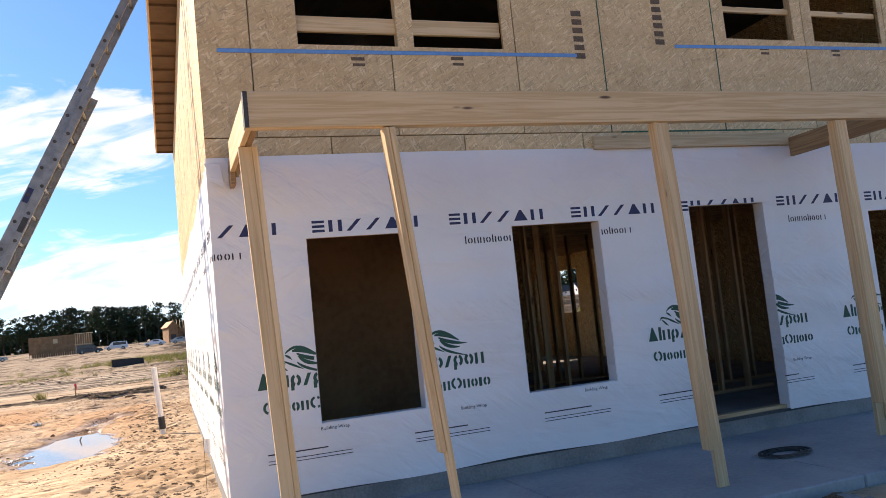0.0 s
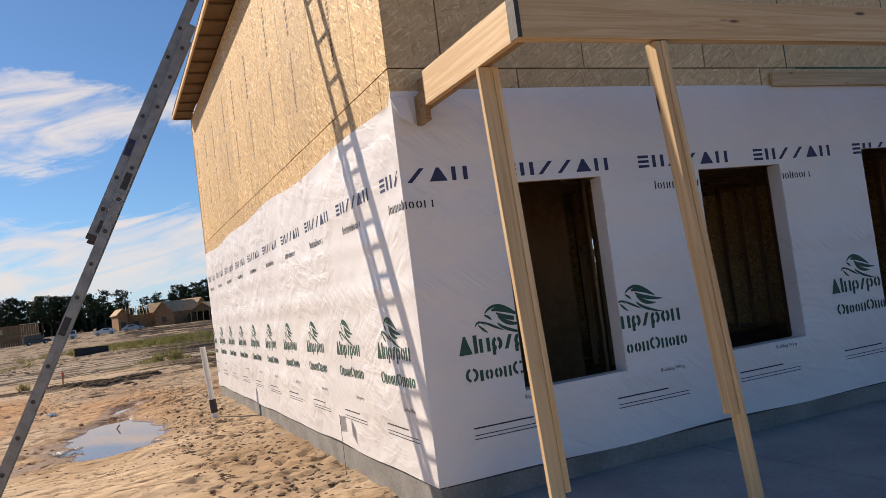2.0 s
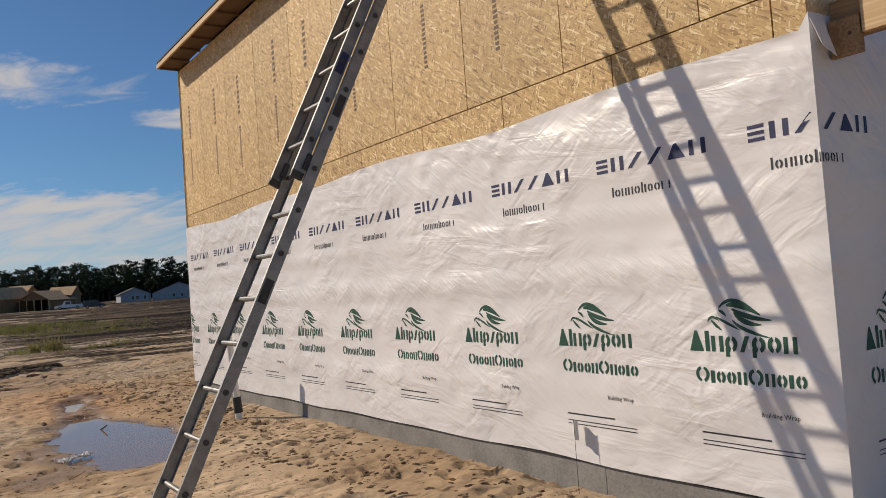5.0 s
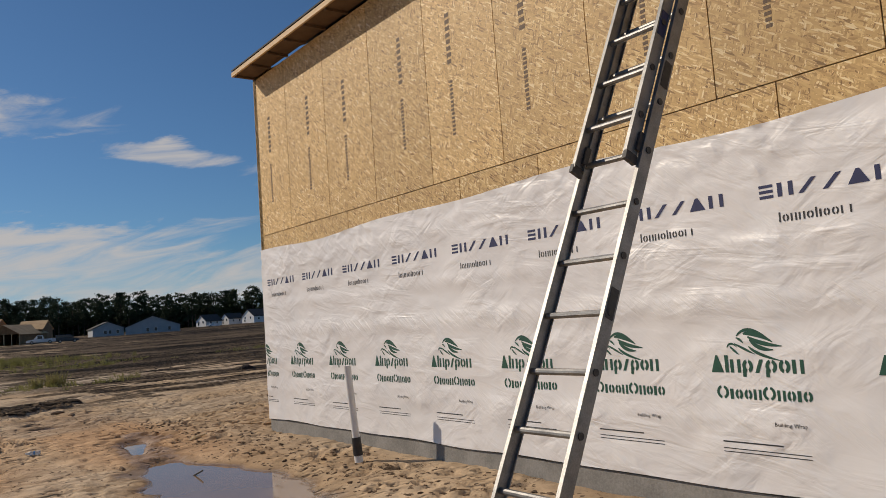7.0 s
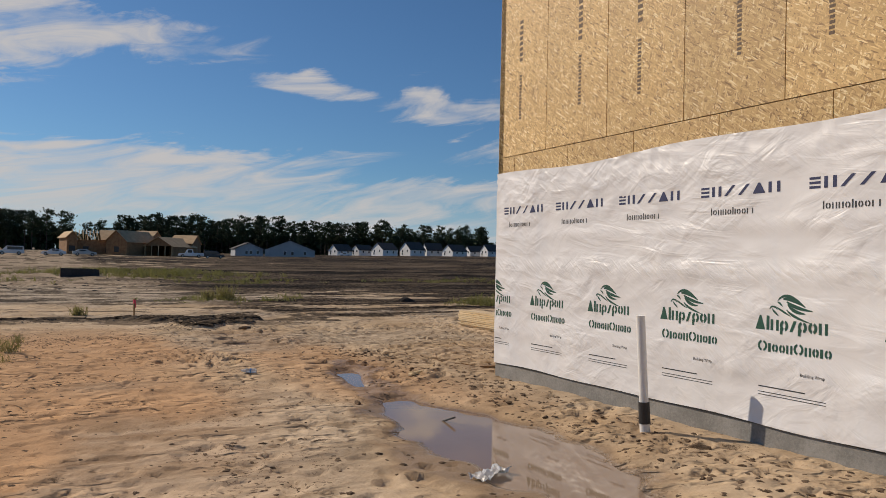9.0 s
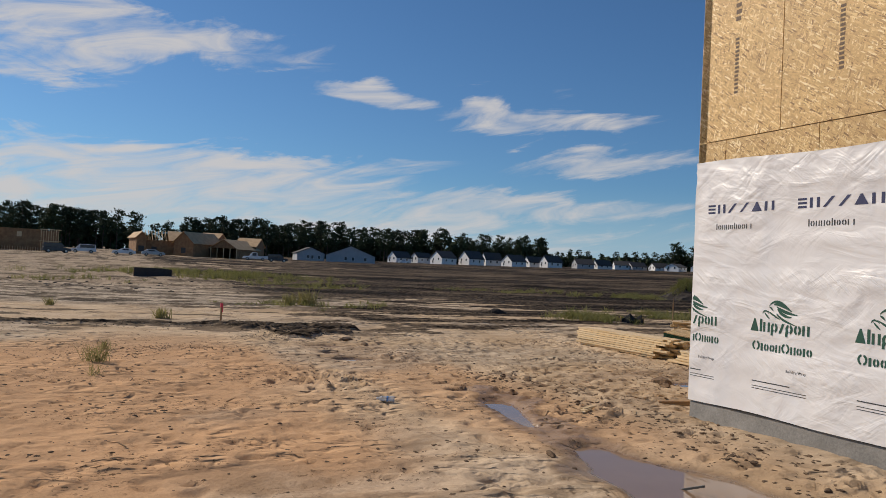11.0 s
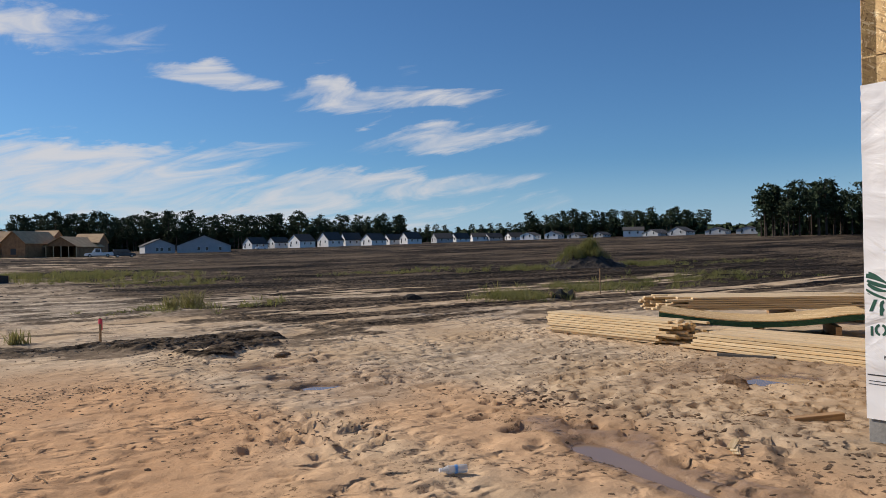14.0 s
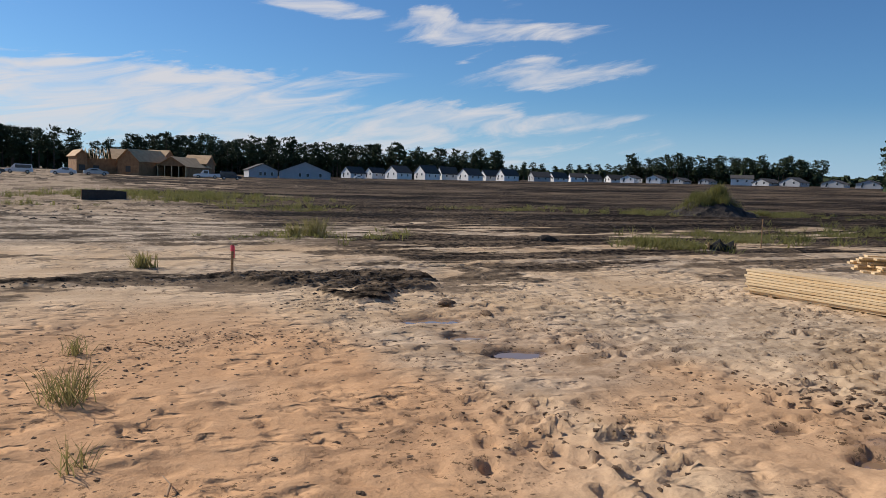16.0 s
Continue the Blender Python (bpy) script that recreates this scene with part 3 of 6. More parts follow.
def footprints(xs, ys, z):
    """Heel marks and kicked-up clods pressed into the soft sand."""
    rng = np.random.RandomState(8)
    spots = []
    for _ in range(1700):
        spots.append((rng.uniform(-8, 6.5), rng.uniform(7, 28), rng.uniform(0.04, 0.11), rng.uniform(0.008, 0.026)))
    for _ in range(1500):
        spots.append((rng.uniform(-1.5, 6.5), rng.uniform(18.5, 27.5), rng.uniform(0.05, 0.10), rng.uniform(0.014, 0.038)))
    for _ in range(75):
        spots.append((rng.normal(-3.05, 0.33), rng.normal(21.5, 0.5), rng.uniform(0.06, 0.12), rng.uniform(0.035, 0.065)))
    for _ in range(90):
        spots.append((rng.normal(-3.9, 0.9), rng.normal(13.0, 1.6), rng.uniform(0.06, 0.13), rng.uniform(0.015, 0.045)))
    for _ in range(230):
        spots.append((rng.uniform(-1.1, 0.2), rng.uniform(8, 22), rng.uniform(0.05, 0.11), rng.uniform(0.015, 0.04)))
    for px, py, r, depth in spots:
        if float(soft_pools(np.array([px]), np.array([py]))[0]) > -0.6:
            continue
        i0, i1 = np.searchsorted(xs, (px - 3 * r, px + 3 * r))
        j0, j1 = np.searchsorted(ys, (py - 3 * r, py + 3 * r))
        a = rng.uniform(0, 3.14)
        X, Y = np.meshgrid(xs[i0:i1] - px, ys[j0:j1] - py)
        u, v = X * math.cos(a) + Y * math.sin(a), -X * math.sin(a) + Y * math.cos(a)
        q = (u / r) ** 2 + (v / (0.6 * r)) ** 2
        rim = np.exp(-((np.sqrt(q) - 1.35) / 0.33) ** 2) * (0.45 + 0.55 * np.clip(u / r, -0.6, 1))
        z[j0:j1, i0:i1] += -1.2 * depth / (1 + q ** 3) + 0.55 * depth * rim


def spaced(lo, hi, stepsize, far_lo, far_hi, grow_lo, grow_hi):
    mid = list(np.arange(lo, hi, stepsize))
    a, s = lo, stepsize
    left = []
    while a > far_lo:
        s *= grow_lo
        a -= s
        left.append(a)
    b, s = mid[-1], stepsize
    right = []
    while b < far_hi:
        s *= grow_hi
        b += s
        right.append(b)
    return np.array(left[::-1] + mid + right)


def build_ground():
    xs, ys = spaced(-9.3, 6.5, 0.040, -3500, 3500, 1.075, 1.055), spaced(7.0, 31.5, 0.040, -3500, 3500, 1.1, 1.032)
    X, Y = np.meshgrid(xs, ys)
    Z = ground_height(X, Y)
    footprints(xs, ys, Z)
    Z = np.where((soft_pools(X, Y) < -0.3) & (np.abs(X + 2) < 7) & (np.abs(Y - 17) < 11), np.maximum(Z, WATER_Z + 0.012), Z)
    under = (X > 0.45) & (X < 9.4) & (Y > 4.9) & (Y < 17.9)
    Z[under] = -0.2
    ny, nx = X.shape
    verts = np.stack((X, Y, Z), -1).reshape(-1, 3).astype(np.float32)
    i = (np.arange(ny - 1)[:, None] * nx + np.arange(nx - 1)[None, :]).reshape(-1)
    faces = np.stack((i, i + 1, i + nx + 1, i + nx), -1).astype(np.int32)
    me = bpy.data.meshes.new("ground")
    me.vertices.add(len(verts))
    me.vertices.foreach_set("co", verts.ravel())
    me.loops.add(faces.size)
    me.loops.foreach_set("vertex_index", faces.ravel())
    me.polygons.add(len(faces))
    me.polygons.foreach_set("loop_start", np.arange(0, faces.size, 4, dtype=np.int32))
    me.update(calc_edges=True)
    me.polygons.foreach_set("use_smooth", np.ones(len(faces), dtype=bool))
    x, y = X.ravel(), Y.ravel()
    w = (fbm(x, y, 0.16, 4, 51) - 0.5)
    d = np.hypot(x + 6, y - 17)
    az = np.degrees(np.arctan2(x + 6, y - 17))
    field = step(y + 0.28 * x + 16 * w, 43, 56) * (0.42 + 0.58 * step(az + 20 * w, 8, 24))
    tracks = step(fbm(x * 0.10, y - 0.08 * x, 1.2, 5, 61), 0.40, 0.50) * step(y, 29.0 + 6 * (1 - step(x, -1, 2)), 30.5 + 6 * (1 - step(x, -1, 2))) * (0.4 + 0.55 * step(x, -2, 4))
    lines = step(ridged(x * 0.08 - y * 0.02, y - 0.1 * x, 2.6, 3, 29), 0.1, 0.7) * step(y, 28, 29.5) * step(x, -1.5, 1.0) * (1 - step(y, 36, 42))
    tracks = np.maximum(tracks, 0.62 * (1 - lines) * step(y, 28, 29.5) * step(x, -1.5, 1.0) * (1 - step(y, 36, 42)))
    dark = np.clip(np.maximum(field, tracks), 0, 1)
    dark = np.maximum(np.maximum(dark, churned(x, y)), 0.6 * step(fbm(x * 0.5, y, 1.3, 6, 71), 0.51, 0.60) * step(y, 26.0, 28.0))
    pale = step(y, 35.5, 38) * (1 - step(x + 5 * w, 3, 12)) * (1 - field)
    pale = np.maximum(pale, 0.55 * step(fbm(x, y, 0.3, 3, 81), 0.5, 0.66))
    orange = (1 - step(y + 6 * w, 24, 29)) * (1 - step(x + 9 * w, -4.2, -1.6)) * step(y, 2, 9)
    orange = np.maximum(orange, 0.7 * (1 - step(np.abs(x + 1.6), 0.5, 1.6)) * step(y, 15, 18) * (1 - step(y, 24, 27)))
    wet = np.maximum(step(chain(x, y, WETMUD) + 1.4 * (fbm(x, y, 1.7, 3, 33) - 0.5), -0.2, 0.35) * 0.75, step(soft_pools(x, y), -0.75, -0.1))
    damp = 0.42 * step(x + 1.2 * w, -1.6, -0.5) * step(y, 5, 8) * (1 - step(y, 19, 24)) * (0.55 + 0.9 * (fbm(x, y, 1.2, 3, 91) - 0.3))
    wet = np.maximum(wet, damp)
    wet = np.maximum(wet, 0.6 * step(chain(x, y, [(1.2, 21.2, 0.5), (3.4, 21.6, 0.9), (4.2, 19.5, 1.0)]), -0.1, 0.5))
    for name, arr in (("dark", dark), ("pale", pale), ("orange", orange), ("wet", wet)):
        a = me.attributes.new(name, "FLOAT", "POINT")
        a.data.foreach_set("value", arr.astype(np.float32))
    me.materials.append(M_SOIL)
    tagged(new("ground", me), "bare churned sandy soil with footprints and muddy ruts", "ground", kind="structure")
    return xs, ys, Z


GRID_X, GRID_Y, GRID_Z = build_ground()


def ground_at(x, y):
    """The height of the finished soil, prints and all."""
    i = int(np.clip(np.searchsorted(GRID_X, x) - 1, 0, len(GRID_X) - 2))
    j = int(np.clip(np.searchsorted(GRID_Y, y) - 1, 0, len(GRID_Y) - 2))
    a, b = (x - GRID_X[i]) / (GRID_X[i + 1] - GRID_X[i]), (y - GRID_Y[j]) / (GRID_Y[j + 1] - GRID_Y[j])
    low, high = GRID_Z[j, i] * (1 - a) + GRID_Z[j, i + 1] * a, GRID_Z[j + 1, i] * (1 - a) + GRID_Z[j + 1, i + 1] * a
    return float(low * (1 - b) + high * b)


def pools():
    wb = bmesh.new()
    bmesh.ops.create_grid(wb, x_segments=6, y_segments=12, size=1)
    bmesh.ops.scale(wb, vec=(1.3, 4.65, 1), verts=wb.verts)
    bmesh.ops.translate(wb, vec=(-1.75, 16.65, WATER_Z), verts=wb.verts)
    tagged(part("water", wb, M_WATER), "long muddy rain puddle beside the house, mirroring the wall", "puddle", kind="structure")
    for px, py, pr in POOLS:
        if py < 21.3 and px < 0:
            continue
        b = bmesh.new()
        bmesh.ops.create_circle(b, cap_ends=True, segments=18, radius=pr * 1.7)
        bmesh.ops.translate(b, vec=(px, py, WATER_Z), verts=b.verts)
        tagged(part("water", b, M_WATER), "small shallow puddle in the sandy mud", "puddle", kind="structure")


pools()

# ---- the house under construction ----
WX, FY, BY, EX = 0.29, 6.54, 18.14, 9.3      # west face, front face, back face, east face
SLAB, SEAM, TOP = 0.25, 3.14, 5.73           # slab top, joint between the storeys' sheets, top of the walls
PORCH = 0.08
OPEN_FRONT = [(1.03, 0.765, 1.935, 2.28), (2.90, 0.765, 3.82, 2.28), (4.855, SLAB, 5.79, 2.37), (7.21, 0.765, 8.12, 2.21)]
OPEN_UPPER = [(1.11, 3.945, 2.0, 5.35), (2.15, 3.945, 3.03, 5.35), (5.62, 4.125, 6.54, 5.35), (6.82, 4.125, 7.82, 5.35)]
OPEN_BACK = [(2.6, 0.9, 3.9, 2.3), (5.2, SLAB, 7.0, 2.3)]


def cut_rects(u0, v0, u1, v1, holes):
    """The rectangle without its holes, as a list of smaller rectangles."""
    us = sorted({u0, u1, *[min(max(h[i], u0), u1) for h in holes for i in (0, 2)]})
    out = []
    for a, b in zip(us, us[1:]):
        if b - a < 1e-6:
            continue
        spans = sorted((max(h[1], v0), min(h[3], v1)) for h in holes if h[0] < (a + b) / 2 < h[2] and h[3] > v0 and h[1] < v1)
        z = v0
        for lo, hi in spans:
            if lo - z > 1e-6:
                out.append((a, z, b, lo))
            z = max(z, hi)
        if v1 - z > 1e-6:
            out.append((a, z, b, v1))
    return out


def wall_box(bm, axis, at, thick, rects):
    """Boxes over rectangles of run and height; the wall's outer face lies at `at`, its body towards at + thick."""
    for u0, v0, u1, v1 in rects:
        if axis == "x":
            box(bm, u0, min(at, at + thick), v0, u1, max(at, at + thick), v1)
        else:
            box(bm, min(at, at + thick), u0, v0, max(at, at + thick), u1, v1)
    return bm


def studs(name_parent, axis, at, u0, u1, z0, z1, holes=(), pitch=0.406):
    """Framing studs and plates of a wall, each a board of its own."""
    u = u0 + 0.02
    while u < u1:
        if not any(h[0] - 0.02 < u < h[2] + 0.02 for h in holes):
            p0, p1 = ((u, at, z0 + 0.04), (u, at, z1 - 0.04)) if axis == "x" else ((at, u, z0 + 0.04), (at, u, z1 - 0.04))
            board("stud", p0, p1, 0.038 if axis == "x" else 0.089, 0.089 if axis == "x" else 0.038, M_STUD, name_parent, (1, 0, 0))
        u += pitch
    for z in (z0 + 0.02, z1 - 0.02):
        p0, p1 = ((u0, at, z), (u1, at, z)) if axis == "x" else ((at, u0, z), (at, u1, z))
        board("plate", p0, p1, 0.038, 0.089, M_STUD, name_parent)


def sheet(rects, axis, at, parent, thick=0.011):
    bm = wall_box(bmesh.new(), axis, at, thick, rects)
    # front sheets take the copy lightened against that wall's shade
    return part("osb_sheet", bm, M_OSBPALE if axis == "x" else M_OSB, parent)


front = tagged(new("wall_front"), "timber-framed front wall sheathed in strand board", "wall", kind="structure")
west = tagged(new("wall_west"), "timber-framed side wall sheathed in strand board", "wall", kind="structure")
back = tagged(new("wall_back"), "timber-framed back wall sheathed in strand board", "wall", kind="structure")
east = tagged(new("wall_east"), "timber-framed far side wall sheathed in strand board", "wall", kind="structure")
GAP = 0.005
ALL_OPEN = OPEN_FRONT + OPEN_UPPER
# front sheets
xs_up = [WX, 0.71, 1.93, 3.15, 4.09, 5.46, 6.68, 7.9, EX]
for a, b in zip(xs_up, xs_up[1:]):
    sheet(cut_rects(a + GAP, SEAM + GAP, b - GAP, TOP, ALL_OPEN), "x", FY, front)
xs_lo = [WX, 1.32, 2.54, 3.76, 4.98, 6.2, 7.42, 8.64, EX]
for a, b in zip(xs_lo, xs_lo[1:]):
    sheet(cut_rects(a + GAP, SLAB, b - GAP, SEAM - GAP, ALL_OPEN), "x", FY, front)
part("backing", wall_box(bmesh.new(), "x", FY + 0.034, 0.002, cut_rects(WX + 0.03, SLAB, EX, TOP, ALL_OPEN)), M_STUD, front)
studs(front, "x", FY + 0.08, WX + 0.1, EX - 0.1, SLAB, 2.95, OPEN_FRONT)
# window framing upstairs: the board nailed across and the posts between the lights
for x0, x1 in ((1.11, 3.03), (5.62, 7.82)):
    z = 4.15 if x0 < 3 else 4.47
    board("cross_board", (x0 - 0.0, FY + 0.07, z), (x1, FY + 0.07, z), 0.14 if x0 < 3 else 0.06, 0.038, M_PINE, front)
    board("sill_plate", (x0, FY + 0.05, (3.945 if x0 < 3 else 4.125) - 0.02), (x1, FY + 0.05, (3.945 if x0 < 3 else 4.125) - 0.02), 0.038, 0.09, M_PINE, front)
for x in (2.035, 2.115, 6.585, 6.68, 6.775):
    board("trimmer", (x, FY + 0.055, 3.95), (x, FY + 0.055, 5.3), 0.07, 0.088, M_PINE, front, (1, 0, 0))
# side sheets
ys_up = [FY] + [16.98 - 1.219 * k for k in range(8, -1, -1)] + [BY]
ys_up = [y for y in ys_up if y >= FY]
for a, b in zip(ys_up, ys_up[1:]):
    sheet([(a + GAP, SEAM + GAP, b - GAP, TOP)], "y", WX, west)
ys_lo = [FY, 6.75, 7.97, 9.19, 10.41, 11.63, 12.85, 14.07, 15.29, 16.5, 17.72, BY]
for a, b in zip(ys_lo, ys_lo[1:]):
    sheet([(a + GAP, SLAB, b - GAP, SEAM - GAP)], "y", WX, west)
part("backing", wall_box(bmesh.new(), "y", WX + 0.034, 0.002, [(FY + 0.03, SLAB, BY - 0.03, TOP)]), M_STUD, west)
studs(west, "y", WX + 0.08, FY + 0.1, BY - 0.1, SLAB, 2.95)
# back and far side
part("osb_sheet", wall_box(bmesh.new(), "x", BY, -0.12, cut_rects(WX, SLAB, EX, TOP, OPEN_BACK)), M_OSB, back)
part("osb_sheet", wall_box(bmesh.new(), "y", EX, -0.12, cut_rects(FY + 0.13, SLAB, BY - 0.13, TOP, [(16.5, 1.3, 17.5, 2.35)])), M_OSB, east)


def stencils():
    """Rows of faded dark stencil bars, too worn to read, down the sheets."""
    rng = random.Random(4)
    for a, b in zip(ys_up, ys_up[1:]):
        if b - a < 0.8:
            continue
        y = (a + b) / 2 + rng.uniform(-0.15, 0.2)
        bm = bmesh.new()
        z = rng.uniform(4.9, 5.05)
        for n, h, w in ((8, 0.075, 0.085), (14, 0.045, 0.06)):
            for k in range(n):
                box(bm, WX - 0.0015, y - w / 2 * rng.uniform(0.75, 1), z - h * 0.62, WX + 0.002, y + w / 2 * rng.uniform(0.75, 1), z)
                z -= h
            z -= 0.16
        part("stencil", bm, M_STENCIL, west, "worn dark stencil marks")
    for x, z0, n in ((3.84, 4.35, 6), (4.78, 4.6, 7), (1.62, 3.86, 1), (2.55, 3.88, 1), (6.1, 4.06, 1), (7.1, 4.06, 1)):
        bm = bmesh.new()
        for k in range(n):
            if n == 1:
                box(bm, x - 0.06, FY - 0.0015, z0 - 0.05, x + 0.06, FY + 0.002, z0 - 0.02), box(bm, x - 0.05, FY - 0.0015, z0 - 0.10, x + 0.06, FY + 0.002, z0 - 0.075)
            else:
                box(bm, x - 0.055, FY - 0.0015, z0 - 0.085 * k - 0.055, x + 0.055, FY + 0.002, z0 - 0.085 * k)
        part("stencil", bm, M_STENCIL, front, "worn dark stencil marks")


stencils()
for x in (4.09, 5.46):
    part("green_edge", boxes((x - 0.006, FY - 0.002, SEAM, x + 0.006, FY + 0.004, TOP)), M_GREENEDGE, front, "green painted sheet edge")
part("green_edge", boxes((4.2, FY - 0.002, SEAM - 0.008, 6.1, FY + 0.004, SEAM + 0.008)), M_GREENEDGE, front, "green painted sheet edge")
for x0, x1, z0, z1 in ((0.44, 3.80, 3.875, 3.90), (4.95, 8.2, 4.02, 4.07)):
    board("blue_tape", (x0, FY - 0.004, z0), (x1, FY - 0.004, z1), 0.035, 0.003, M_TAPE, front, label="strip of blue flashing tape")

# slab, porch, deck, roof
tagged(part("foundation", boxes((WX + 0.012, FY + 0.012, -0.35, EX, BY, SLAB - 0.002), bev=0.006), M_CONC), "grey cast concrete foundation slab", "foundation", kind="structure")


# black strips stand in for the line of shade below the bottom plate
part("sill_gap_strip", boxes((WX + 0.002, FY + 0.004, 0.224, WX + 0.05, BY - 0.01, SLAB + 0.01)), M_STEELDARK, west, "dark strip for the shaded gap under the bottom plate")
part("sill_gap_strip", boxes((WX + 0.06, FY + 0.002, 0.224, EX - 0.1, FY + 0.04, SLAB - 0.003)), M_STEELDARK, front, "dark strip for the shaded gap under the bottom plate")


def porch_slab():
    p = tagged(new("porch_floor"), "grey concrete porch slab with saw joints and a rough edge", "porch floor", kind="structure")
    for x0, x1 in ((WX + 0.03, 2.55), (2.556, 4.6), (4.606, 6.7), (6.706, 8.9)):
        part("slab_bay", boxes((x0, 4.62, -0.3, x1, FY + 0.008, PORCH), bev=0.01), M_SLABWET, p)


porch_slab()
tagged(part("upper_floor", boxes((WX + 0.13, FY + 0.13, 2.96, EX - 0.13, BY - 0.13, 2.985)), M_STUD), "timber upper floor deck", "floor", kind="structure")
joists = tagged(new("ceiling"), "open timber floor joists under the deck", "ceiling", kind="structure")
jb = bmesh.new()
for k in range(28):
    y = FY + 0.3 + 0.406 * k
    box(jb, WX + 0.13, y - 0.019, 2.70, EX - 0.13, y + 0.019, 2.958)
part("joists", jb, M_STUD, joists)


def roof():
    r = tagged(new("roof"), "unfinished timber roof with bare fascia and dark underlay", "roof", kind="structure")
    half, pitch = (EX - WX) / 2, 0.5
    cx = (WX + EX) / 2
    for s in (-1, 1):
        bm = bmesh.new()
        x_e, z_e = cx + s * (half + 0.36), TOP + 0.13
        z_r = z_e + (half + 0.36) * pitch
        vs = [bm.verts.new(p) for p in ((x_e, FY - 0.3, z_e), (cx, FY - 0.3, z_r), (cx, BY + 0.02, z_r), (x_e, BY + 0.02, z_e))]
        up = [bm.verts.new((v.co.x, v.co.y, v.co.z + 0.022)) for v in vs]
        bm.faces.new(vs), bm.faces.new(up)
        for i in range(4):
            bm.faces.new((vs[i], vs[(i + 1) % 4], up[(i + 1) % 4], up[i]))
        bmesh.ops.recalc_face_normals(bm, faces=bm.faces)
        part("roof_deck", bm, M_SHINGLE, r, "dark roofing underlay")
        xf = cx + s * (half + 0.345)
        board("fascia", (xf, FY - 0.3, TOP + 0.075), (xf, BY + 0.015, TOP + 0.075), 0.075, 0.03, M_PINE, r)
        x0, x1 = sorted((cx + s * (half + 0.33), cx + s * half))
        # soffit and tails share the brown with the eave shade in it
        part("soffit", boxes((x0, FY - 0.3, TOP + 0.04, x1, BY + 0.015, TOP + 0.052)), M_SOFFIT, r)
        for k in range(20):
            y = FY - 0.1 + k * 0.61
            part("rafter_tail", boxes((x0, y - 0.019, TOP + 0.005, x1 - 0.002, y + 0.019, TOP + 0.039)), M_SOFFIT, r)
    for y in (FY - 0.0, BY - 0.02):
        bm = bmesh.new()
        vs = [bm.verts.new((x, y + dy, z)) for dy in (0, 0.015) for x, z in ((WX, TOP + 0.0), (EX, TOP + 0.0), (EX, TOP + 0.12), (cx, TOP + 0.12 + half * pitch), (WX, TOP + 0.12))]
        bm.faces.new(vs[:5]), bm.faces.new(vs[5:][::-1])
        for i in range(5):
            bm.faces.new((vs[i], vs[(i + 1) % 5], vs[5 + (i + 1) % 5], vs[5 + i]))
        bmesh.ops.recalc_face_normals(bm, faces=bm.faces)
        part("gable_sheet", bm, M_OSB, r)


roof()

# stud partitions inside
inner = tagged(new("wall_inner"), "open timber stud partitions inside the house", "wall", kind="structure")
studs(inner, "x", 8.9, 0.5, 9.0, SLAB, 2.7, [(5.0, 0, 5.9, 2.1)], 0.406)
studs(inner, "x", 11.6, 2.2, 9.0, SLAB, 2.7, [(3.0, 0, 3.9, 2.1)], 0.406)
studs(inner, "x", 8.1, 5.4, 7.0, SLAB, 2.7, (), 0.406)
studs(inner, "y", 4.4, 9.0, 11.6, SLAB, 2.7, (), 0.406)
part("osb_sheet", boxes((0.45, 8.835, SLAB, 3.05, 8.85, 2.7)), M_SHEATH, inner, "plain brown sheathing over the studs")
part("osb_sheet", boxes((4.1, 14.2, SLAB, 6.9, 14.215, 2.7)), M_OSB, inner)
for z in (1.0, 1.5):
    board("blocking", (2.3, 11.6, z), (4.4, 11.6, z), 0.089, 0.036, M_STUD, inner)


# ---- building wrap ----
rngw = np.random.RandomState(3)
PUCKERS = [(rngw.uniform(-11.5, 0.3), rngw.uniform(2.72, 2.9), rngw.uniform(0.25, 0.6)) for _ in range(26)] + [(-11.55, 2.9, 0.9), (-0.05, 2.9, 0.7)]


def wrap_relief(u, z):
    """How far the film stands off the sheets, in metres."""
    u, z = np.asarray(u, dtype=float), np.asarray(z, dtype=float)
    r = 0.004 + 0.011 * fbm(u + 40, z * 0.8 + 9, 1.1, 3, 2) + 0.005 * step(z, 1.9, 2.9) * (vnoise(u * 0.5, z * 3.2 + 0.7 * u * 0.3, 2.2, 6))
    for k, zz in ((0, 1.62), (1, 2.0), (2, 0.75)):
        r = r + 0.006 * np.exp(-((z - zz - 0.05 * np.sin(u * 0.9 + k)) / 0.07) ** 2) * (0.5 + 0.5 * np.sin(2 * np.pi * (u * 7.5 + z * 6 + 2 * vnoise(u, z, 1.3, 4))))
    for pu, pz, pr in PUCKERS:
        dx, dz = u - pu, z - pz
        d = np.hypot(dx, dz)
        r = r + 0.0075 * np.exp(-((d - 0.3 * pr) / (0.4 * pr)) ** 2) * np.sin(np.arctan2(dz, dx) * 14)
    return np.maximum(r, 0.002)


def wrap_place(u, z, off=0.0):
    """The film's place at a run u (0 on the corner, negative along the side wall) and height z."""
    r = float(wrap_relief(u, z)) + off
    if u < 0:
        return (WX - r, FY - u, z)
    return (WX + u, FY - r, z)


def wrap_top(u):
    return (2.925 - 0.045 * (0.5 + 0.5 * math.sin(u * 1.9 + 1.0)) if u < 0 else 2.975) + 0.015 * math.sin(u * 0.8)


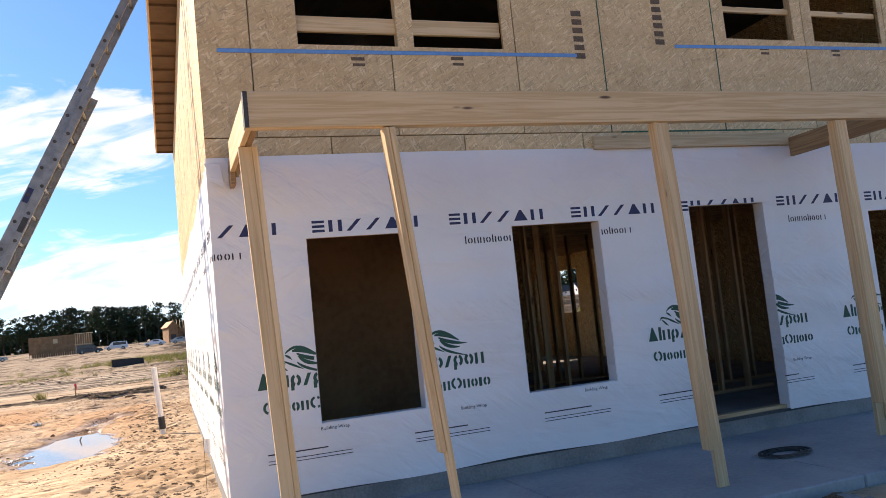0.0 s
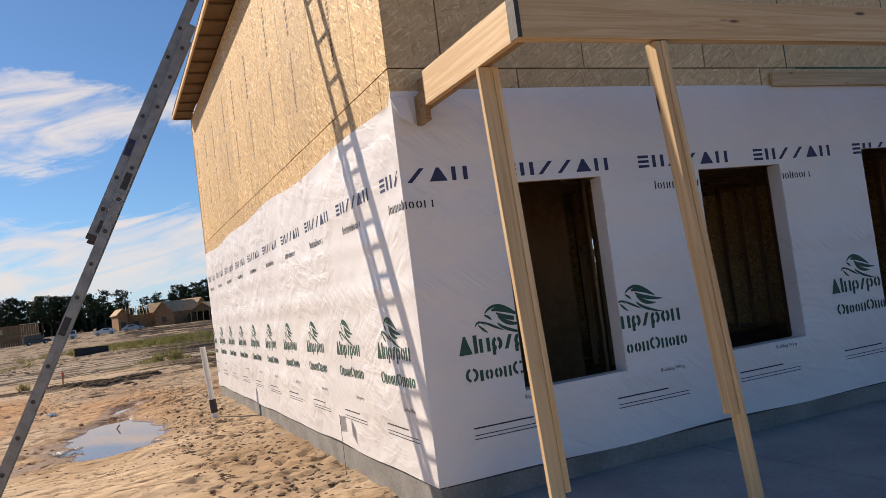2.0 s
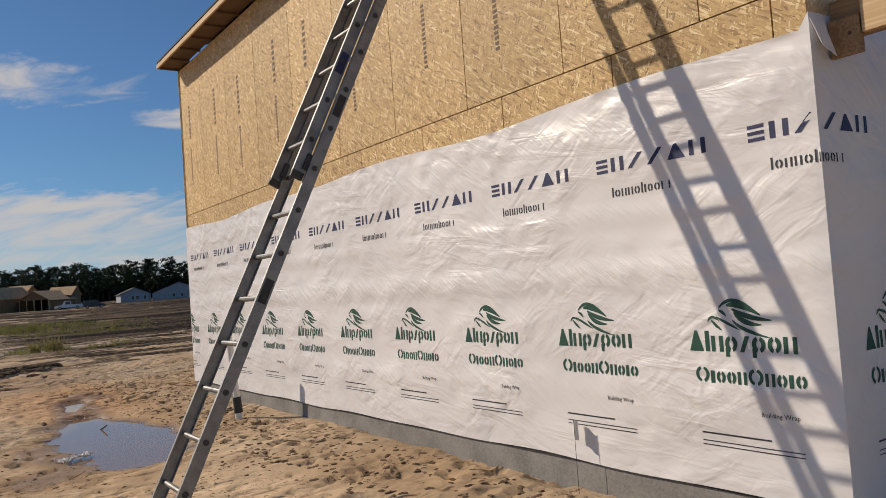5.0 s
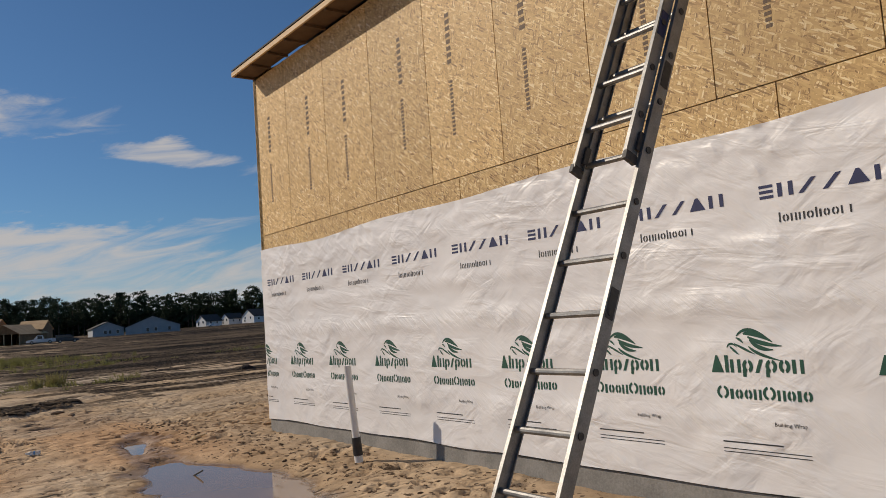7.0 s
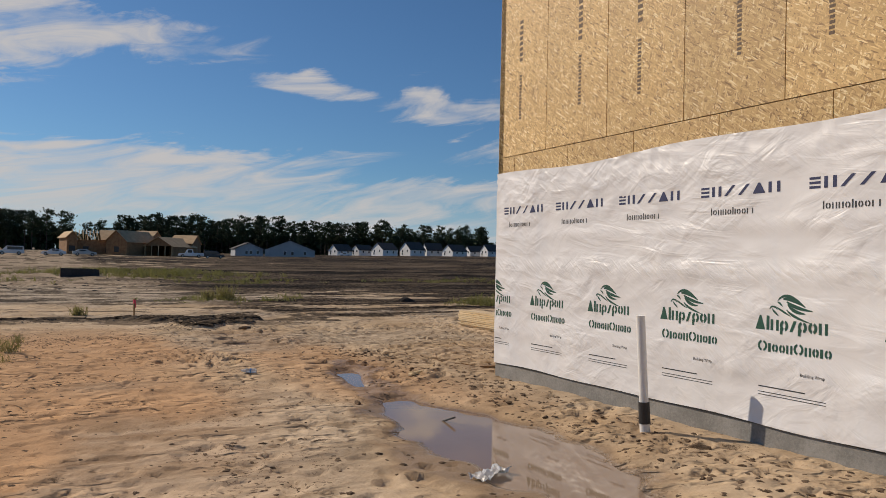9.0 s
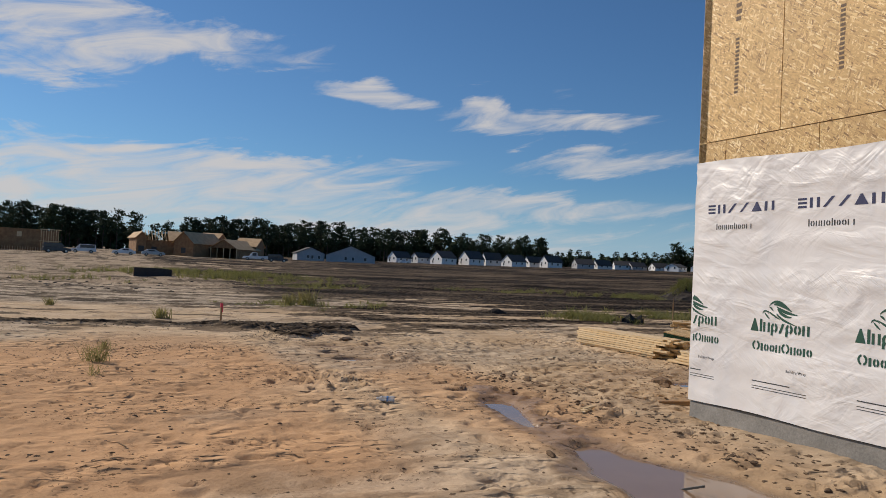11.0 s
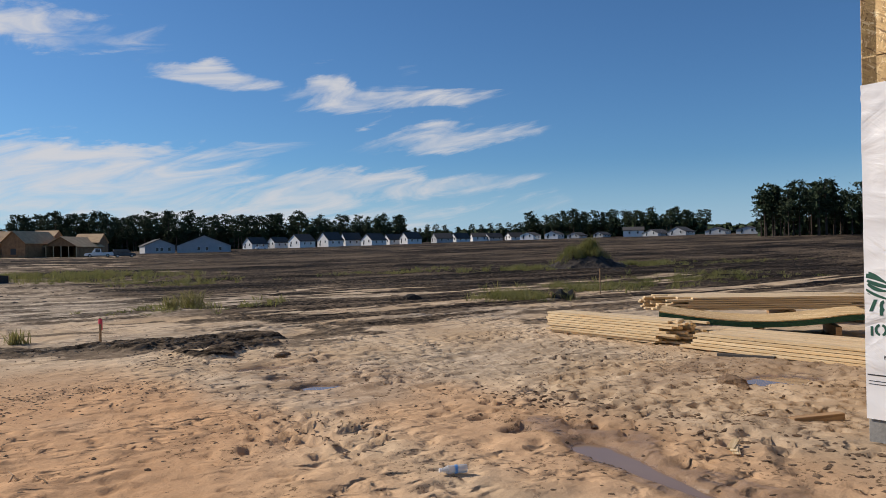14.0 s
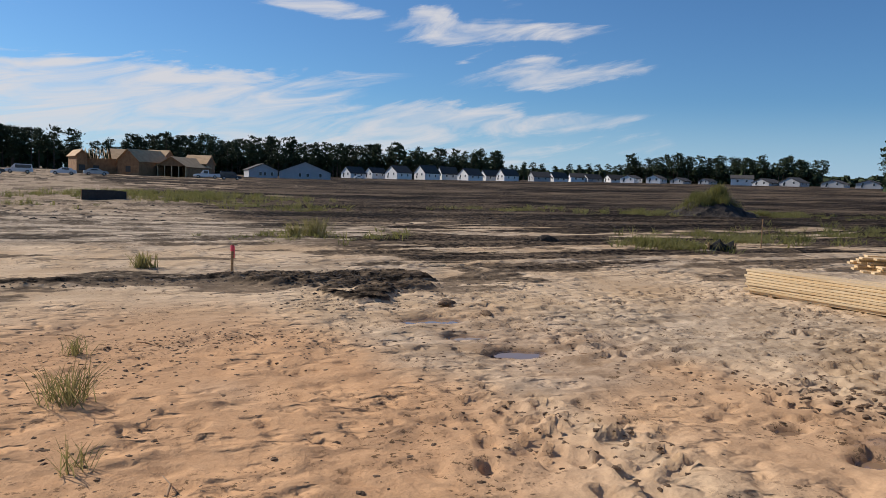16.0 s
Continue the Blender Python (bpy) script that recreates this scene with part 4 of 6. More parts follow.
def build_wrap():
    t = thing("building_wrap", "white printed building wrap stapled over the ground-floor sheathing", "building wrap")
    holes = [(x0 - WX, z0, x1 - WX, z1) for x0, z0, x1, z1 in OPEN_FRONT]
    for name, u0, u1, hs in (("side_film", -(BY - FY) - 0.004, 0.0, []), ("front_film", 0.0, EX - WX, holes)):
        us = sorted({round(v, 4) for v in np.linspace(u0, u1, int((u1 - u0) / 0.055))} | {round(h[i], 4) for h in hs for i in (0, 2)})
        rel = sorted({round(v, 4) for v in np.linspace(0.235, 2.7, 46)} | {round(h[i], 4) for h in hs for i in (1, 3) if h[i] > 0.3}) + [2.76, 2.81, 2.85, 9]
        bm = bmesh.new()
        grid = []
        U, Zz = np.meshgrid(us, [min(z, 2.89) for z in rel], indexing="ij")
        R = wrap_relief(U, Zz)
        for i, u in enumerate(us):
            col = []
            for j, z in enumerate(rel):
                zz = wrap_top(u) if z == 9 else z
                if j == 0:
                    zz += 0.012 * math.sin(u * 3.1) * math.sin(u * 0.7)
                r = R[i, j]
                corner = min(1.0, abs(u) / 0.05)
                if name == "side_film":
                    col.append(bm.verts.new((WX - r * corner - 0.006 * (1 - corner), FY - u - 0.006 * (1 - corner), zz)))
                else:
                    col.append(bm.verts.new((WX + u - 0.006 * (1 - corner), FY - r * corner - 0.006 * (1 - corner), zz)))
            grid.append(col)
        for i in range(len(us) - 1):
            for j in range(len(rel) - 1):
                cu, cz = (us[i] + us[i + 1]) / 2, (rel[j] + min(rel[j + 1], 2.9)) / 2
                if any(h[0] < cu < h[2] and h[1] < cz < h[3] for h in hs):
                    continue
                q = (grid[i][j], grid[i][j + 1], grid[i + 1][j + 1], grid[i + 1][j])
                bm.faces.new(q[::-1])
        for v in [v for v in bm.verts if not v.link_faces]:
            bm.verts.remove(v)
        part(name, bm, M_WRAP, t, smooth_faces=True)
    for x0, z0, x1, z1 in OPEN_FRONT:
        rev = bmesh.new()
        for s, x in ((1, x0), (-1, x1)):
            box(rev, min(x, x + s * 0.006), FY - 0.008, z0 + 0.003, max(x, x + s * 0.006), FY + 0.13, z1)
        if z0 > SLAB + 0.1:
            box(rev, x0 + 0.007, FY - 0.01, z0, x1 - 0.007, FY + 0.12, z0 + 0.008)
        part("folded_edge", rev, M_WRAP, t)
    flap = bmesh.new()
    vs = [flap.verts.new(p) for p in ((WX - 0.02, FY - 0.02, 2.93), (WX + 0.10, FY - 0.03, 2.92), (WX + 0.12, FY - 0.075, 2.72), (WX + 0.03, FY - 0.05, 2.78))]
    vt = [flap.verts.new(v.co + Vector((0.0, -0.004, 0.0))) for v in vs]
    flap.faces.new(vs), flap.faces.new(vt[::-1])
    for i in range(4):
        flap.faces.new((vs[i], vt[i], vt[(i + 1) % 4], vs[(i + 1) % 4]))
    part("loose_flap", flap, M_WRAP, t, "torn loose corner of the wrap")
    return t


wrap = build_wrap()


def visible(u, z):
    if u < -(BY - FY) + 0.02 or u > EX - WX - 0.2:
        return False
    return not any(x0 - WX < u < x1 - WX and z0 < z < z1 for x0, z0, x1, z1 in OPEN_FRONT)


def ink(shapes, mat, name):
    """Print flat shapes on the film: each is a strip of (u, z) pairs, left and right edge by turns."""
    bm = bmesh.new()
    for strip in shapes:
        vs = []
        for (ua, za), (ub, zb) in strip:
            vs.append((ua, za, ub, zb))
        for (a, b, c, d), (e, f, g, h) in zip(vs, vs[1:]):
            mu, mz = (a + c + e + g) / 4, (b + d + f + h) / 4
            if not visible(mu, mz):
                continue
            q = [bm.verts.new(wrap_place(pu, pz, 0.0022)) for pu, pz in ((a, b), (c, d), (g, h), (e, f))]
            bm.faces.new(q)
    if not bm.faces:
        bm.free()
        return
    bmesh.ops.recalc_face_normals(bm, faces=bm.faces)
    tagged(part(name, bm, mat, wrap), kind="stuff")


def bar(u0, z0, u1, z1, lean=0.0):
    """An upright or level bar cut into short pieces so that it follows the film."""
    nz = max(1, int((z1 - z0) / 0.04))
    nu = max(1, int((u1 - u0) / 0.06))
    out = []
    for k in range(nu):
        a, b = u0 + (u1 - u0) * k / nu, u0 + (u1 - u0) * (k + 1) / nu
        out.append([((a + lean * j / nz, z0 + (z1 - z0) * j / nz), (b + lean * j / nz, z0 + (z1 - z0) * j / nz)) for j in range(nz + 1)])
    return out


def ring(u0, z0, u1, z1, t, a0=0.0, a1=6.2832):
    """A band of thickness t along an ellipse inside the rectangle, from angle a0 to a1."""
    cu, cz, ru, rz = (u0 + u1) / 2, (z0 + z1) / 2, (u1 - u0) / 2, (z1 - z0) / 2
    n = 16
    angles = [a0 + (a1 - a0) * k / n for k in range(n + 1)]
    return [[((cu + ru * math.cos(a), cz + rz * math.sin(a)), (cu + (ru - t) * math.cos(a), cz + (rz - t * 0.9) * math.sin(a))) for a in angles]]


def glyph_row(u, z, widths, h, stroke, gap, kinds, tail=(), tall=None):
    """A row of plain marks: level bars, leaning bars, wedges, pairs of arcs and pairs of bars."""
    full = h
    out = []
    for i, w in enumerate(widths):
        kind = kinds[i % len(kinds)]
        h = full if tall is None or i in tall else full * 0.76
        lo = z - 0.3 * h if i in tail else z
        if w < 2.2 * stroke or kind == "bar":
            out += bar(u, lo, u + min(w, stroke * 1.3), z + h)
        elif kind == "arcs":
            out += ring(u, z, u + w, z + h, stroke, 1.85, 4.43) + ring(u, z, u + w, z + h, stroke, -1.29, 1.29)
            if i in tail:
                out += bar(u, lo, u + stroke, z + h * 0.25)
        elif kind == "twin":
            out += bar(u, z, u + stroke, z + h) + bar(u + w - stroke, z, u + w, z + h)
        elif kind == "levels":
            for k in range(3):
                out += bar(u, z + 0.39 * k * h, u + w, z + 0.39 * k * h + 0.22 * h)
        elif kind == "lean":
            out += bar(u, z, u + 1.1 * stroke, z + h, w - 1.1 * stroke)
        else:
            out.append([((u + 0.42 * w * k / 4, z + h * k / 4), (u + w - 0.42 * w * k / 4, z + h * k / 4)) for k in range(5)])
        u += w + gap
    return out


def emblem(u, z):
    """Curved tapering strokes that sweep back from a point, drawn as plain shapes."""
    out = []
    for p0, p1, p2, wide in (
            ((0.236, 0.268), (0.318, 0.360), (0.462, 0.267), 0.010), ((0.293, 0.283), (0.386, 0.305), (0.515, 0.222), 0.017),
            ((0.328, 0.262), (0.410, 0.205), (0.585, 0.192), 0.014), ((0.340, 0.240), (0.398, 0.165), (0.517, 0.166), 0.014),
            ((0.232, 0.256), (0.263, 0.246), (0.287, 0.215), 0.008), ((0.150, 0.185), (0.178, 0.240), (0.234, 0.186), 0.007),
            ((0.176, 0.194), (0.210, 0.155), (0.246, 0.132), 0.008), ((0.212, 0.214), (0.293, 0.172), (0.374, 0.134), 0.008),
            ((0.328, 0.192), (0.374, 0.132), (0.573, 0.088), 0.010)):
        a, b, c = Vector(p0), Vector(p1), Vector(p2)
        strip = []
        for j in range(9):
            s = j / 8
            q = a * (1 - s) ** 2 + b * 2 * s * (1 - s) + c * s * s
            d = ((b - a) * (1 - s) + (c - b) * s).normalized() * wide * (0.15 + math.sin(math.pi * (0.08 + 0.9 * s)))
            strip.append(((u + q.x + d.y, z + q.y - d.x), (u + q.x - d.y, z + q.y + d.x)))
        out.append(strip)
    return out


def text_mesh(body, size):
    c = bpy.data.curves.new("lettering", "FONT")
    c.body, c.size, c.resolution_u = body, size, 1
    ob = bpy.data.objects.new("lettering", c)
    scene.collection.objects.link(ob)
    me = ob.to_mesh()
    verts = [tuple(v.co) for v in me.vertices]
    faces = [tuple(p.vertices) for p in me.polygons]
    ob.to_mesh_clear()
    bpy.data.objects.remove(ob)
    bpy.data.curves.remove(c)
    return verts, faces


LETTERS = text_mesh("Building Wrap", 0.042)


def print_wrap():
    for k in range(-10, 7):
        u = 0.80 + 1.219 * k
        ink(glyph_row(u, 2.325, (0.105, 0.115, 0.135, 0.135, 0.14, 0.125), 0.098, 0.034, 0.034, ("levels", "twin", "lean", "lean", "wedge", "twin")), M_NAVY, "navy_mark")
        ink(glyph_row(u + 0.13, 2.145, (0.012, 0.046, 0.044, 0.044, 0.046, 0.012, 0.014, 0.042, 0.046, 0.07), 0.07, 0.012, 0.014, ("bar", "arcs", "twin", "twin", "arcs", "bar", "bar", "arcs", "arcs", "twin"), tall=(0, 5)), M_BLACK, "web_line")
        u = 0.26 + 1.219 * k
        ink(glyph_row(u, 1.09, (0.105, 0.03, 0.085, 0.085, 0.07, 0.088, 0.085, 0.085), 0.128, 0.027, 0.014, ("wedge", "bar", "twin", "arcs", "lean", "arcs", "arcs", "twin"), tail=(3, 5), tall=(0, 1)), M_GREEN, "green_mark")
        ink(glyph_row(u + 0.03, 0.895, (0.098, 0.03, 0.062, 0.062, 0.062, 0.098, 0.062, 0.062, 0.03, 0.066), 0.10, 0.021, 0.012, ("arcs", "bar", "arcs", "arcs", "twin", "arcs", "twin", "arcs", "bar", "arcs"), tall=(0, 5)), M_GREEN, "green_mark")
        ink(emblem(u, 1.09), M_GREEN, "emblem")
        lines = bar(u + 0.04, 0.575, u + 0.52, 0.585) + bar(u + 0.04, 0.528, u + 0.72, 0.534) + bar(u + 0.04, 0.503, u + 0.72, 0.509)
        ink(lines, M_BLACK, "fine_print")
        verts, faces = LETTERS
        bm = bmesh.new()
        u0 = u + 0.47
        if visible(u0, 0.72) and visible(u0 + 0.3, 0.72):
            vs = [bm.verts.new(wrap_place(u0 + x, 0.715 + y, 0.0022)) for x, y, _ in verts]
            for f in faces:
                try:
                    bm.faces.new([vs[i] for i in f])
                except ValueError:
                    pass
            tagged(part("lettering", bm, M_BLACK, wrap), kind="stuff")


print_wrap()


# ---- porch frame ----
beam = thing("porch_beam", "long pale pine porch beam of doubled boards on posts", "beam")
board("front_board", (0.45, 5.04, 2.937), (8.9, 5.04, 2.975), 0.235, 0.038, M_PINE, beam)
board("rear_board", (0.452, 5.081, 2.937), (8.9, 5.081, 2.975), 0.235, 0.038, M_PINE, beam)
part("end_grain", boxes((0.446, 5.0165, 2.82, 0.4495, 5.10, 3.054), (0.4495, 5.0165, 2.82, 0.474, 5.0205, 3.054)), M_STEELDARK, beam, "dark sealed end grain")
arm = thing("porch_side_beam", "short pale pine beam from the porch beam to the wall", "beam")
board("side_board", (0.473, 5.104, 2.937), (0.473, FY - 0.20, 2.937), 0.235, 0.038, M_PINE, arm)
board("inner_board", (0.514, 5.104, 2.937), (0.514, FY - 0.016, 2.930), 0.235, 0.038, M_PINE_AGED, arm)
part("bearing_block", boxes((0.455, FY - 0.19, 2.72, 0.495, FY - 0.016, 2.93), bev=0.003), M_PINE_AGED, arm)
mid = thing("porch_joist", "rough pine joist between the porch beam and the wall", "beam")
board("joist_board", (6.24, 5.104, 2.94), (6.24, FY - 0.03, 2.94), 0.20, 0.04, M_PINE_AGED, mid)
ledger = thing("ledger_board", "brown ledger board fixed along the front wall", "ledger")
board("ledger", (3.85, FY - 0.03, 3.03), (6.21, FY - 0.03, 3.03), 0.13, 0.036, M_PINE, ledger)


def prop(top, foot, short_from, size, short_size, side):
    """A temporary post: a full-length stud with a shorter one nailed beside it. Sizes are across and deep."""
    p = thing("porch_post", "temporary pine post of two nailed studs under the porch beam", "post", group="porch posts")
    a, b, o = Vector(foot), Vector(top), Vector(side)
    board("full_stud", a, b, size[0], size[1], M_PINE, p, (1, 0, 0))
    board("short_stud", a + (b - a) * short_from + o, b + o, short_size[0], short_size[1], M_PINE, p, (1, 0, 0))


FLAT, EDGE = (0.089, 0.038), (0.038, 0.089)
prop((0.488, 5.515, 2.815), (0.60, 5.50, PORCH), 0.09, FLAT, EDGE, (0.065, 0.02, 0))
prop((1.40, 5.06, 2.815), (1.625, 5.05, PORCH), 0.21, EDGE, EDGE, (-0.0395, 0.012, 0))
prop((3.56, 5.06, 2.83), (3.675, 5.03, PORCH), 0.10, FLAT, EDGE, (-0.065, 0.02, 0))
prop((5.36, 5.06, 2.835), (5.44, 5.05, PORCH), 0.14, FLAT, EDGE, (-0.065, 0.02, 0))
prop((5.80, 5.55, 2.82), (5.86, 5.55, PORCH), 0.05, FLAT, EDGE, (0.065, 0.0, 0))


# ---- ladder ----
def ladder():
    t = thing("extension_ladder", "scuffed aluminium extension ladder leaning on the eave", "ladder")
    foot, lean = Vector((-2.80, 9.10, 0.0)), math.atan2(4.28, 2.12)
    foot.z = ground_at(foot.x, foot.y) + 0.0
    m = Matrix.Translation(foot) @ Matrix.Rotation(-lean, 4, "Y")
    for name, x0, x1, half, out in (("base_section", 0.0, 4.78, 0.215, 0.0), ("fly_section", 2.62, 7.35, 0.187, 0.085)):
        s = new(name)
        s.parent = t
        s.matrix_basis = m
        s.empty_display_size = 0.1
        for y in (-half, half):
            d = -1 if y > 0 else 1
            sec = [(-0.004, -0.04), (0.019, -0.04), (0.019, -0.034), (0.003, -0.034), (0.003, 0.034), (0.019, 0.034), (0.019, 0.04), (-0.004, 0.04)]
            bm = bmesh.new()
            a, b = ([bm.verts.new((x, y + d * p, out + q)) for p, q in sec] for x in (x0, x1))
            bm.faces.new(a), bm.faces.new(b[::-1])
            for i in range(8):
                bm.faces.new((a[i], b[i], b[(i + 1) % 8], a[(i + 1) % 8]))
            bmesh.ops.recalc_face_normals(bm, faces=bm.faces)
            part("rail", bm, M_ALU, s)
        x = x0 + 0.26
        while x < x1 - 0.05:
            bm = bmesh.new()
            cylinder(bm, 0.017, 0.017, -half, half, 10, Matrix.Translation((x, 0, out)) @ Matrix.Rotation(radians(90), 4, "X"))
            part("rung", bm, M_ALU, s)
            for y in (-half - 0.006, half + 0.006):
                bm = bmesh.new()
                cylinder(bm, 0.019, 0.019, y - 0.004, y + 0.004, 8, Matrix.Translation((x, 0, out)) @ Matrix.Rotation(radians(90), 4, "X"))
                part("rung_end", bm, M_STEELDARK, s)
            x += 0.305
        for y in (-half, half):
            d = -1 if y > 0 else 1
            for x in ((1.75, 3.1) if not out else (3.4,)):
                part("sticker", boxes((x, min(y - d * 0.005, y - d * 0.0065), out - 0.028, x + 0.16, max(y - d * 0.005, y - d * 0.0065), out + 0.028)), M_NAVY if out else M_RUBBER, s, "worn dark warning sticker")
        if out:
            for y in (-half, half):
                part("rung_lock", boxes((x0 + 0.05, y - 0.02, out - 0.05, x0 + 0.16, y + 0.02, out - 0.015)), M_STEELDARK, s)
                part("rail_cap", boxes((x0 - 0.03, y - 0.012, out - 0.042, x0 + 0.02, y + 0.012, out + 0.042)), M_STEELDARK, s)
        else:
            for y in (-half, half):
                part("shoe", boxes((-0.02, y - 0.02, -0.06, 0.06, y + 0.02, 0.05)), M_STEELDARK, s)


ladder()


# ---- pipe ----
def stub_pipe():
    x, y = -0.26, 14.42
    z = ground_at(x, y) - 0.05
    t = thing("standpipe", "white plastic drain pipe standing up with a black collar", "pipe", Matrix.Translation((x, y, z)) @ Matrix.Rotation(radians(-4.2), 4, "Y"))
    h = 1.16 - z
    bm = cylinder(bmesh.new(), 0.044, 0.044, 0.30, h, 20)
    r = bmesh.ops.create_cone(bm, cap_ends=False, segments=20, radius1=0.036, radius2=0.036, depth=0.2)
    bmesh.ops.translate(bm, vec=(0, 0, h - 0.1), verts=r["verts"])
    part("upper_pipe", bm, M_PVC, t)
    part("collar", cylinder(bmesh.new(), 0.056, 0.054, 0.13, 0.34, 20), M_RUBBER, t, "black rubber collar")
    part("lower_pipe", cylinder(bmesh.new(), 0.05, 0.05, -0.1, 0.13, 20), M_PVC, t)


stub_pipe()


# ---- lumber and loose things on the ground ----
def turn_z(x, y, z, deg):
    return Matrix.Translation((x, y, z)) @ Matrix.Rotation(radians(deg), 4, "Z")


def lumber_pile():
    t = thing("lumber_stack", "neat stack of fresh pale pine studs with ragged ends", "lumber stack")
    rng = random.Random(2)
    base = ground_at(4.7, 25.0) - 0.01
    for layer in range(9):
        z = base + 0.045 + layer * 0.044
        for k in range(9):
            x = 4.33 + k * 0.098 + (rng.uniform(-0.025, 0.012) if k == 0 else rng.uniform(-0.003, 0.003))
            y0, y1 = 23.55 + rng.uniform(-0.28, 0.25), 26.48 + rng.uniform(-0.06, 0.08)
            if layer == 8 and k > 5:
                continue
            board("plank", (x, y0, z + rng.uniform(-0.002, 0.002)), (x + rng.uniform(-0.02, 0.02), y1, z), 0.038, 0.09, M_NEWPINE, t)
    for y in (23.9, 26.0):
        board("bearer", (4.3, y, base + 0.012), (5.2, y, base + 0.012), 0.03, 0.09, M_PINE_AGED, t)


lumber_pile()


def sheet_pile():
    t = thing("panel_stack", "sagging stack of strand board panels with green painted edges", "panel stack")
    rng = random.Random(6)
    base = ground_at(6.0, 23.0)
    m = turn_z(4.85, 24.15, base + 0.27, -52)
    for k in range(5):
        bm = bmesh.new()
        n = 10
        rows = []
        for i in range(n + 1):
            x = 3.4 * i / n
            z = 0.10 - 0.16 * math.sin(math.pi * min(1, i / n * 1.05)) + 0.024 * k
            rows.append([bm.verts.new((x, y, z + dz)) for y in (0, 1.5) for dz in (0, 0.019)])
        for a, b in zip(rows, rows[1:]):
            for i, j in ((0, 1), (1, 3), (3, 2), (2, 0)):
                bm.faces.new((a[i], a[j], b[j], b[i]))
        bm.faces.new((rows[0][0], rows[0][1], rows[0][3], rows[0][2])), bm.faces.new((rows[-1][2], rows[-1][3], rows[-1][1], rows[-1][0]))
        bmesh.ops.recalc_face_normals(bm, faces=bm.faces)
        part("panel", bm, M_OSB if k == 4 else M_GREENEDGE, t, "" if k == 4 else "green painted panel edge", m)
    for x in (0.5, 1.7, 2.9):
        part("bearer", boxes((x - 0.045, 0.05, -0.32, x + 0.045, 1.45, -0.06 + 0.02 * abs(x - 1.7))), M_PINE_AGED, t, "", m)


sheet_pile()


def long_boards():
    t = thing("lumber_stack", "long weathered pine boards stacked behind the green-edged panels", "lumber stack")
    rng = random.Random(9)
    base = ground_at(8.0, 25.5)
    for layer in range(6):
        for k in range(7):
            off = Vector((0.62, 0.78, 0)) * (k * 0.2 - 0.2)
            p0 = Vector((6.9, 25.6, base + 0.3 + layer * 0.045)) + off + Vector((0.78, -0.62, 0)) * rng.uniform(-0.5, 0.4)
            board("plank", p0, p0 + Vector((0.78, -0.62, 0)) * rng.uniform(3.6, 4.4), 0.038, 0.19, M_NEWPINE, t)
    for s in (0.6, 2.4, 3.8):
        p = Vector((6.9, 25.6, base + 0.13)) + Vector((0.78, -0.62, 0)) * s
        board("bearer", p - Vector((0.62, 0.78, 0)) * 0.3, p + Vector((0.62, 0.78, 0)) * 1.2, 0.28, 0.09, M_PINE_AGED, t)
    t = thing("lumber_stack", "low pile of wide yellow boards lying in the wet sand", "lumber stack")
    base = ground_at(4.4, 21.5)
    for layer in range(5):
        for k in range(6):
            x = 4.22 + k * 0.2 + layer * 0.02
            y1 = 23.1 - layer * 0.06 + rng.uniform(-0.15, 0.15)
            y0 = 18.9 + rng.uniform(-0.2, 0.2)
            board("plank", (x - 0.02, y0, base + 0.045 + layer * 0.05), (x, y1, base + 0.045 + layer * 0.05), 0.042, 0.19, M_NEWPINE, t)
    for y in (19.5, 21.0, 22.6):
        board("bearer", (4.15, y, base + 0.012), (5.3, y, base + 0.012), 0.03, 0.09, M_PINE_AGED, t)
    d = thing("lumber_plank", "single dark wet plank lying on the sand", "plank")
    board("plank", (3.86, 22.2, base + 0.02), (4.08, 21.4, base + 0.03), 0.04, 0.09, M_STEELDARK, d)


long_boards()


def clod_mesh(name, seed, mat):
    rng = random.Random(seed)
    bm = bmesh.new()
    bmesh.ops.create_icosphere(bm, subdivisions=2, radius=0.5)
    for v in bm.verts:
        k = 1 + 0.55 * noise.noise(v.co * 2.1 + Vector((seed, 0, 0))) + 0.3 * noise.noise(v.co * 5 + Vector((0, seed, 0)))
        v.co = Vector((v.co.x * k * 1.25, v.co.y * k * rng.uniform(0.85, 0.9), max(v.co.z * k * 0.75, -0.18)))
    me = bpy.data.meshes.new(name)
    bm.to_mesh(me)
    bm.free()
    me.materials.append(mat)
    return me


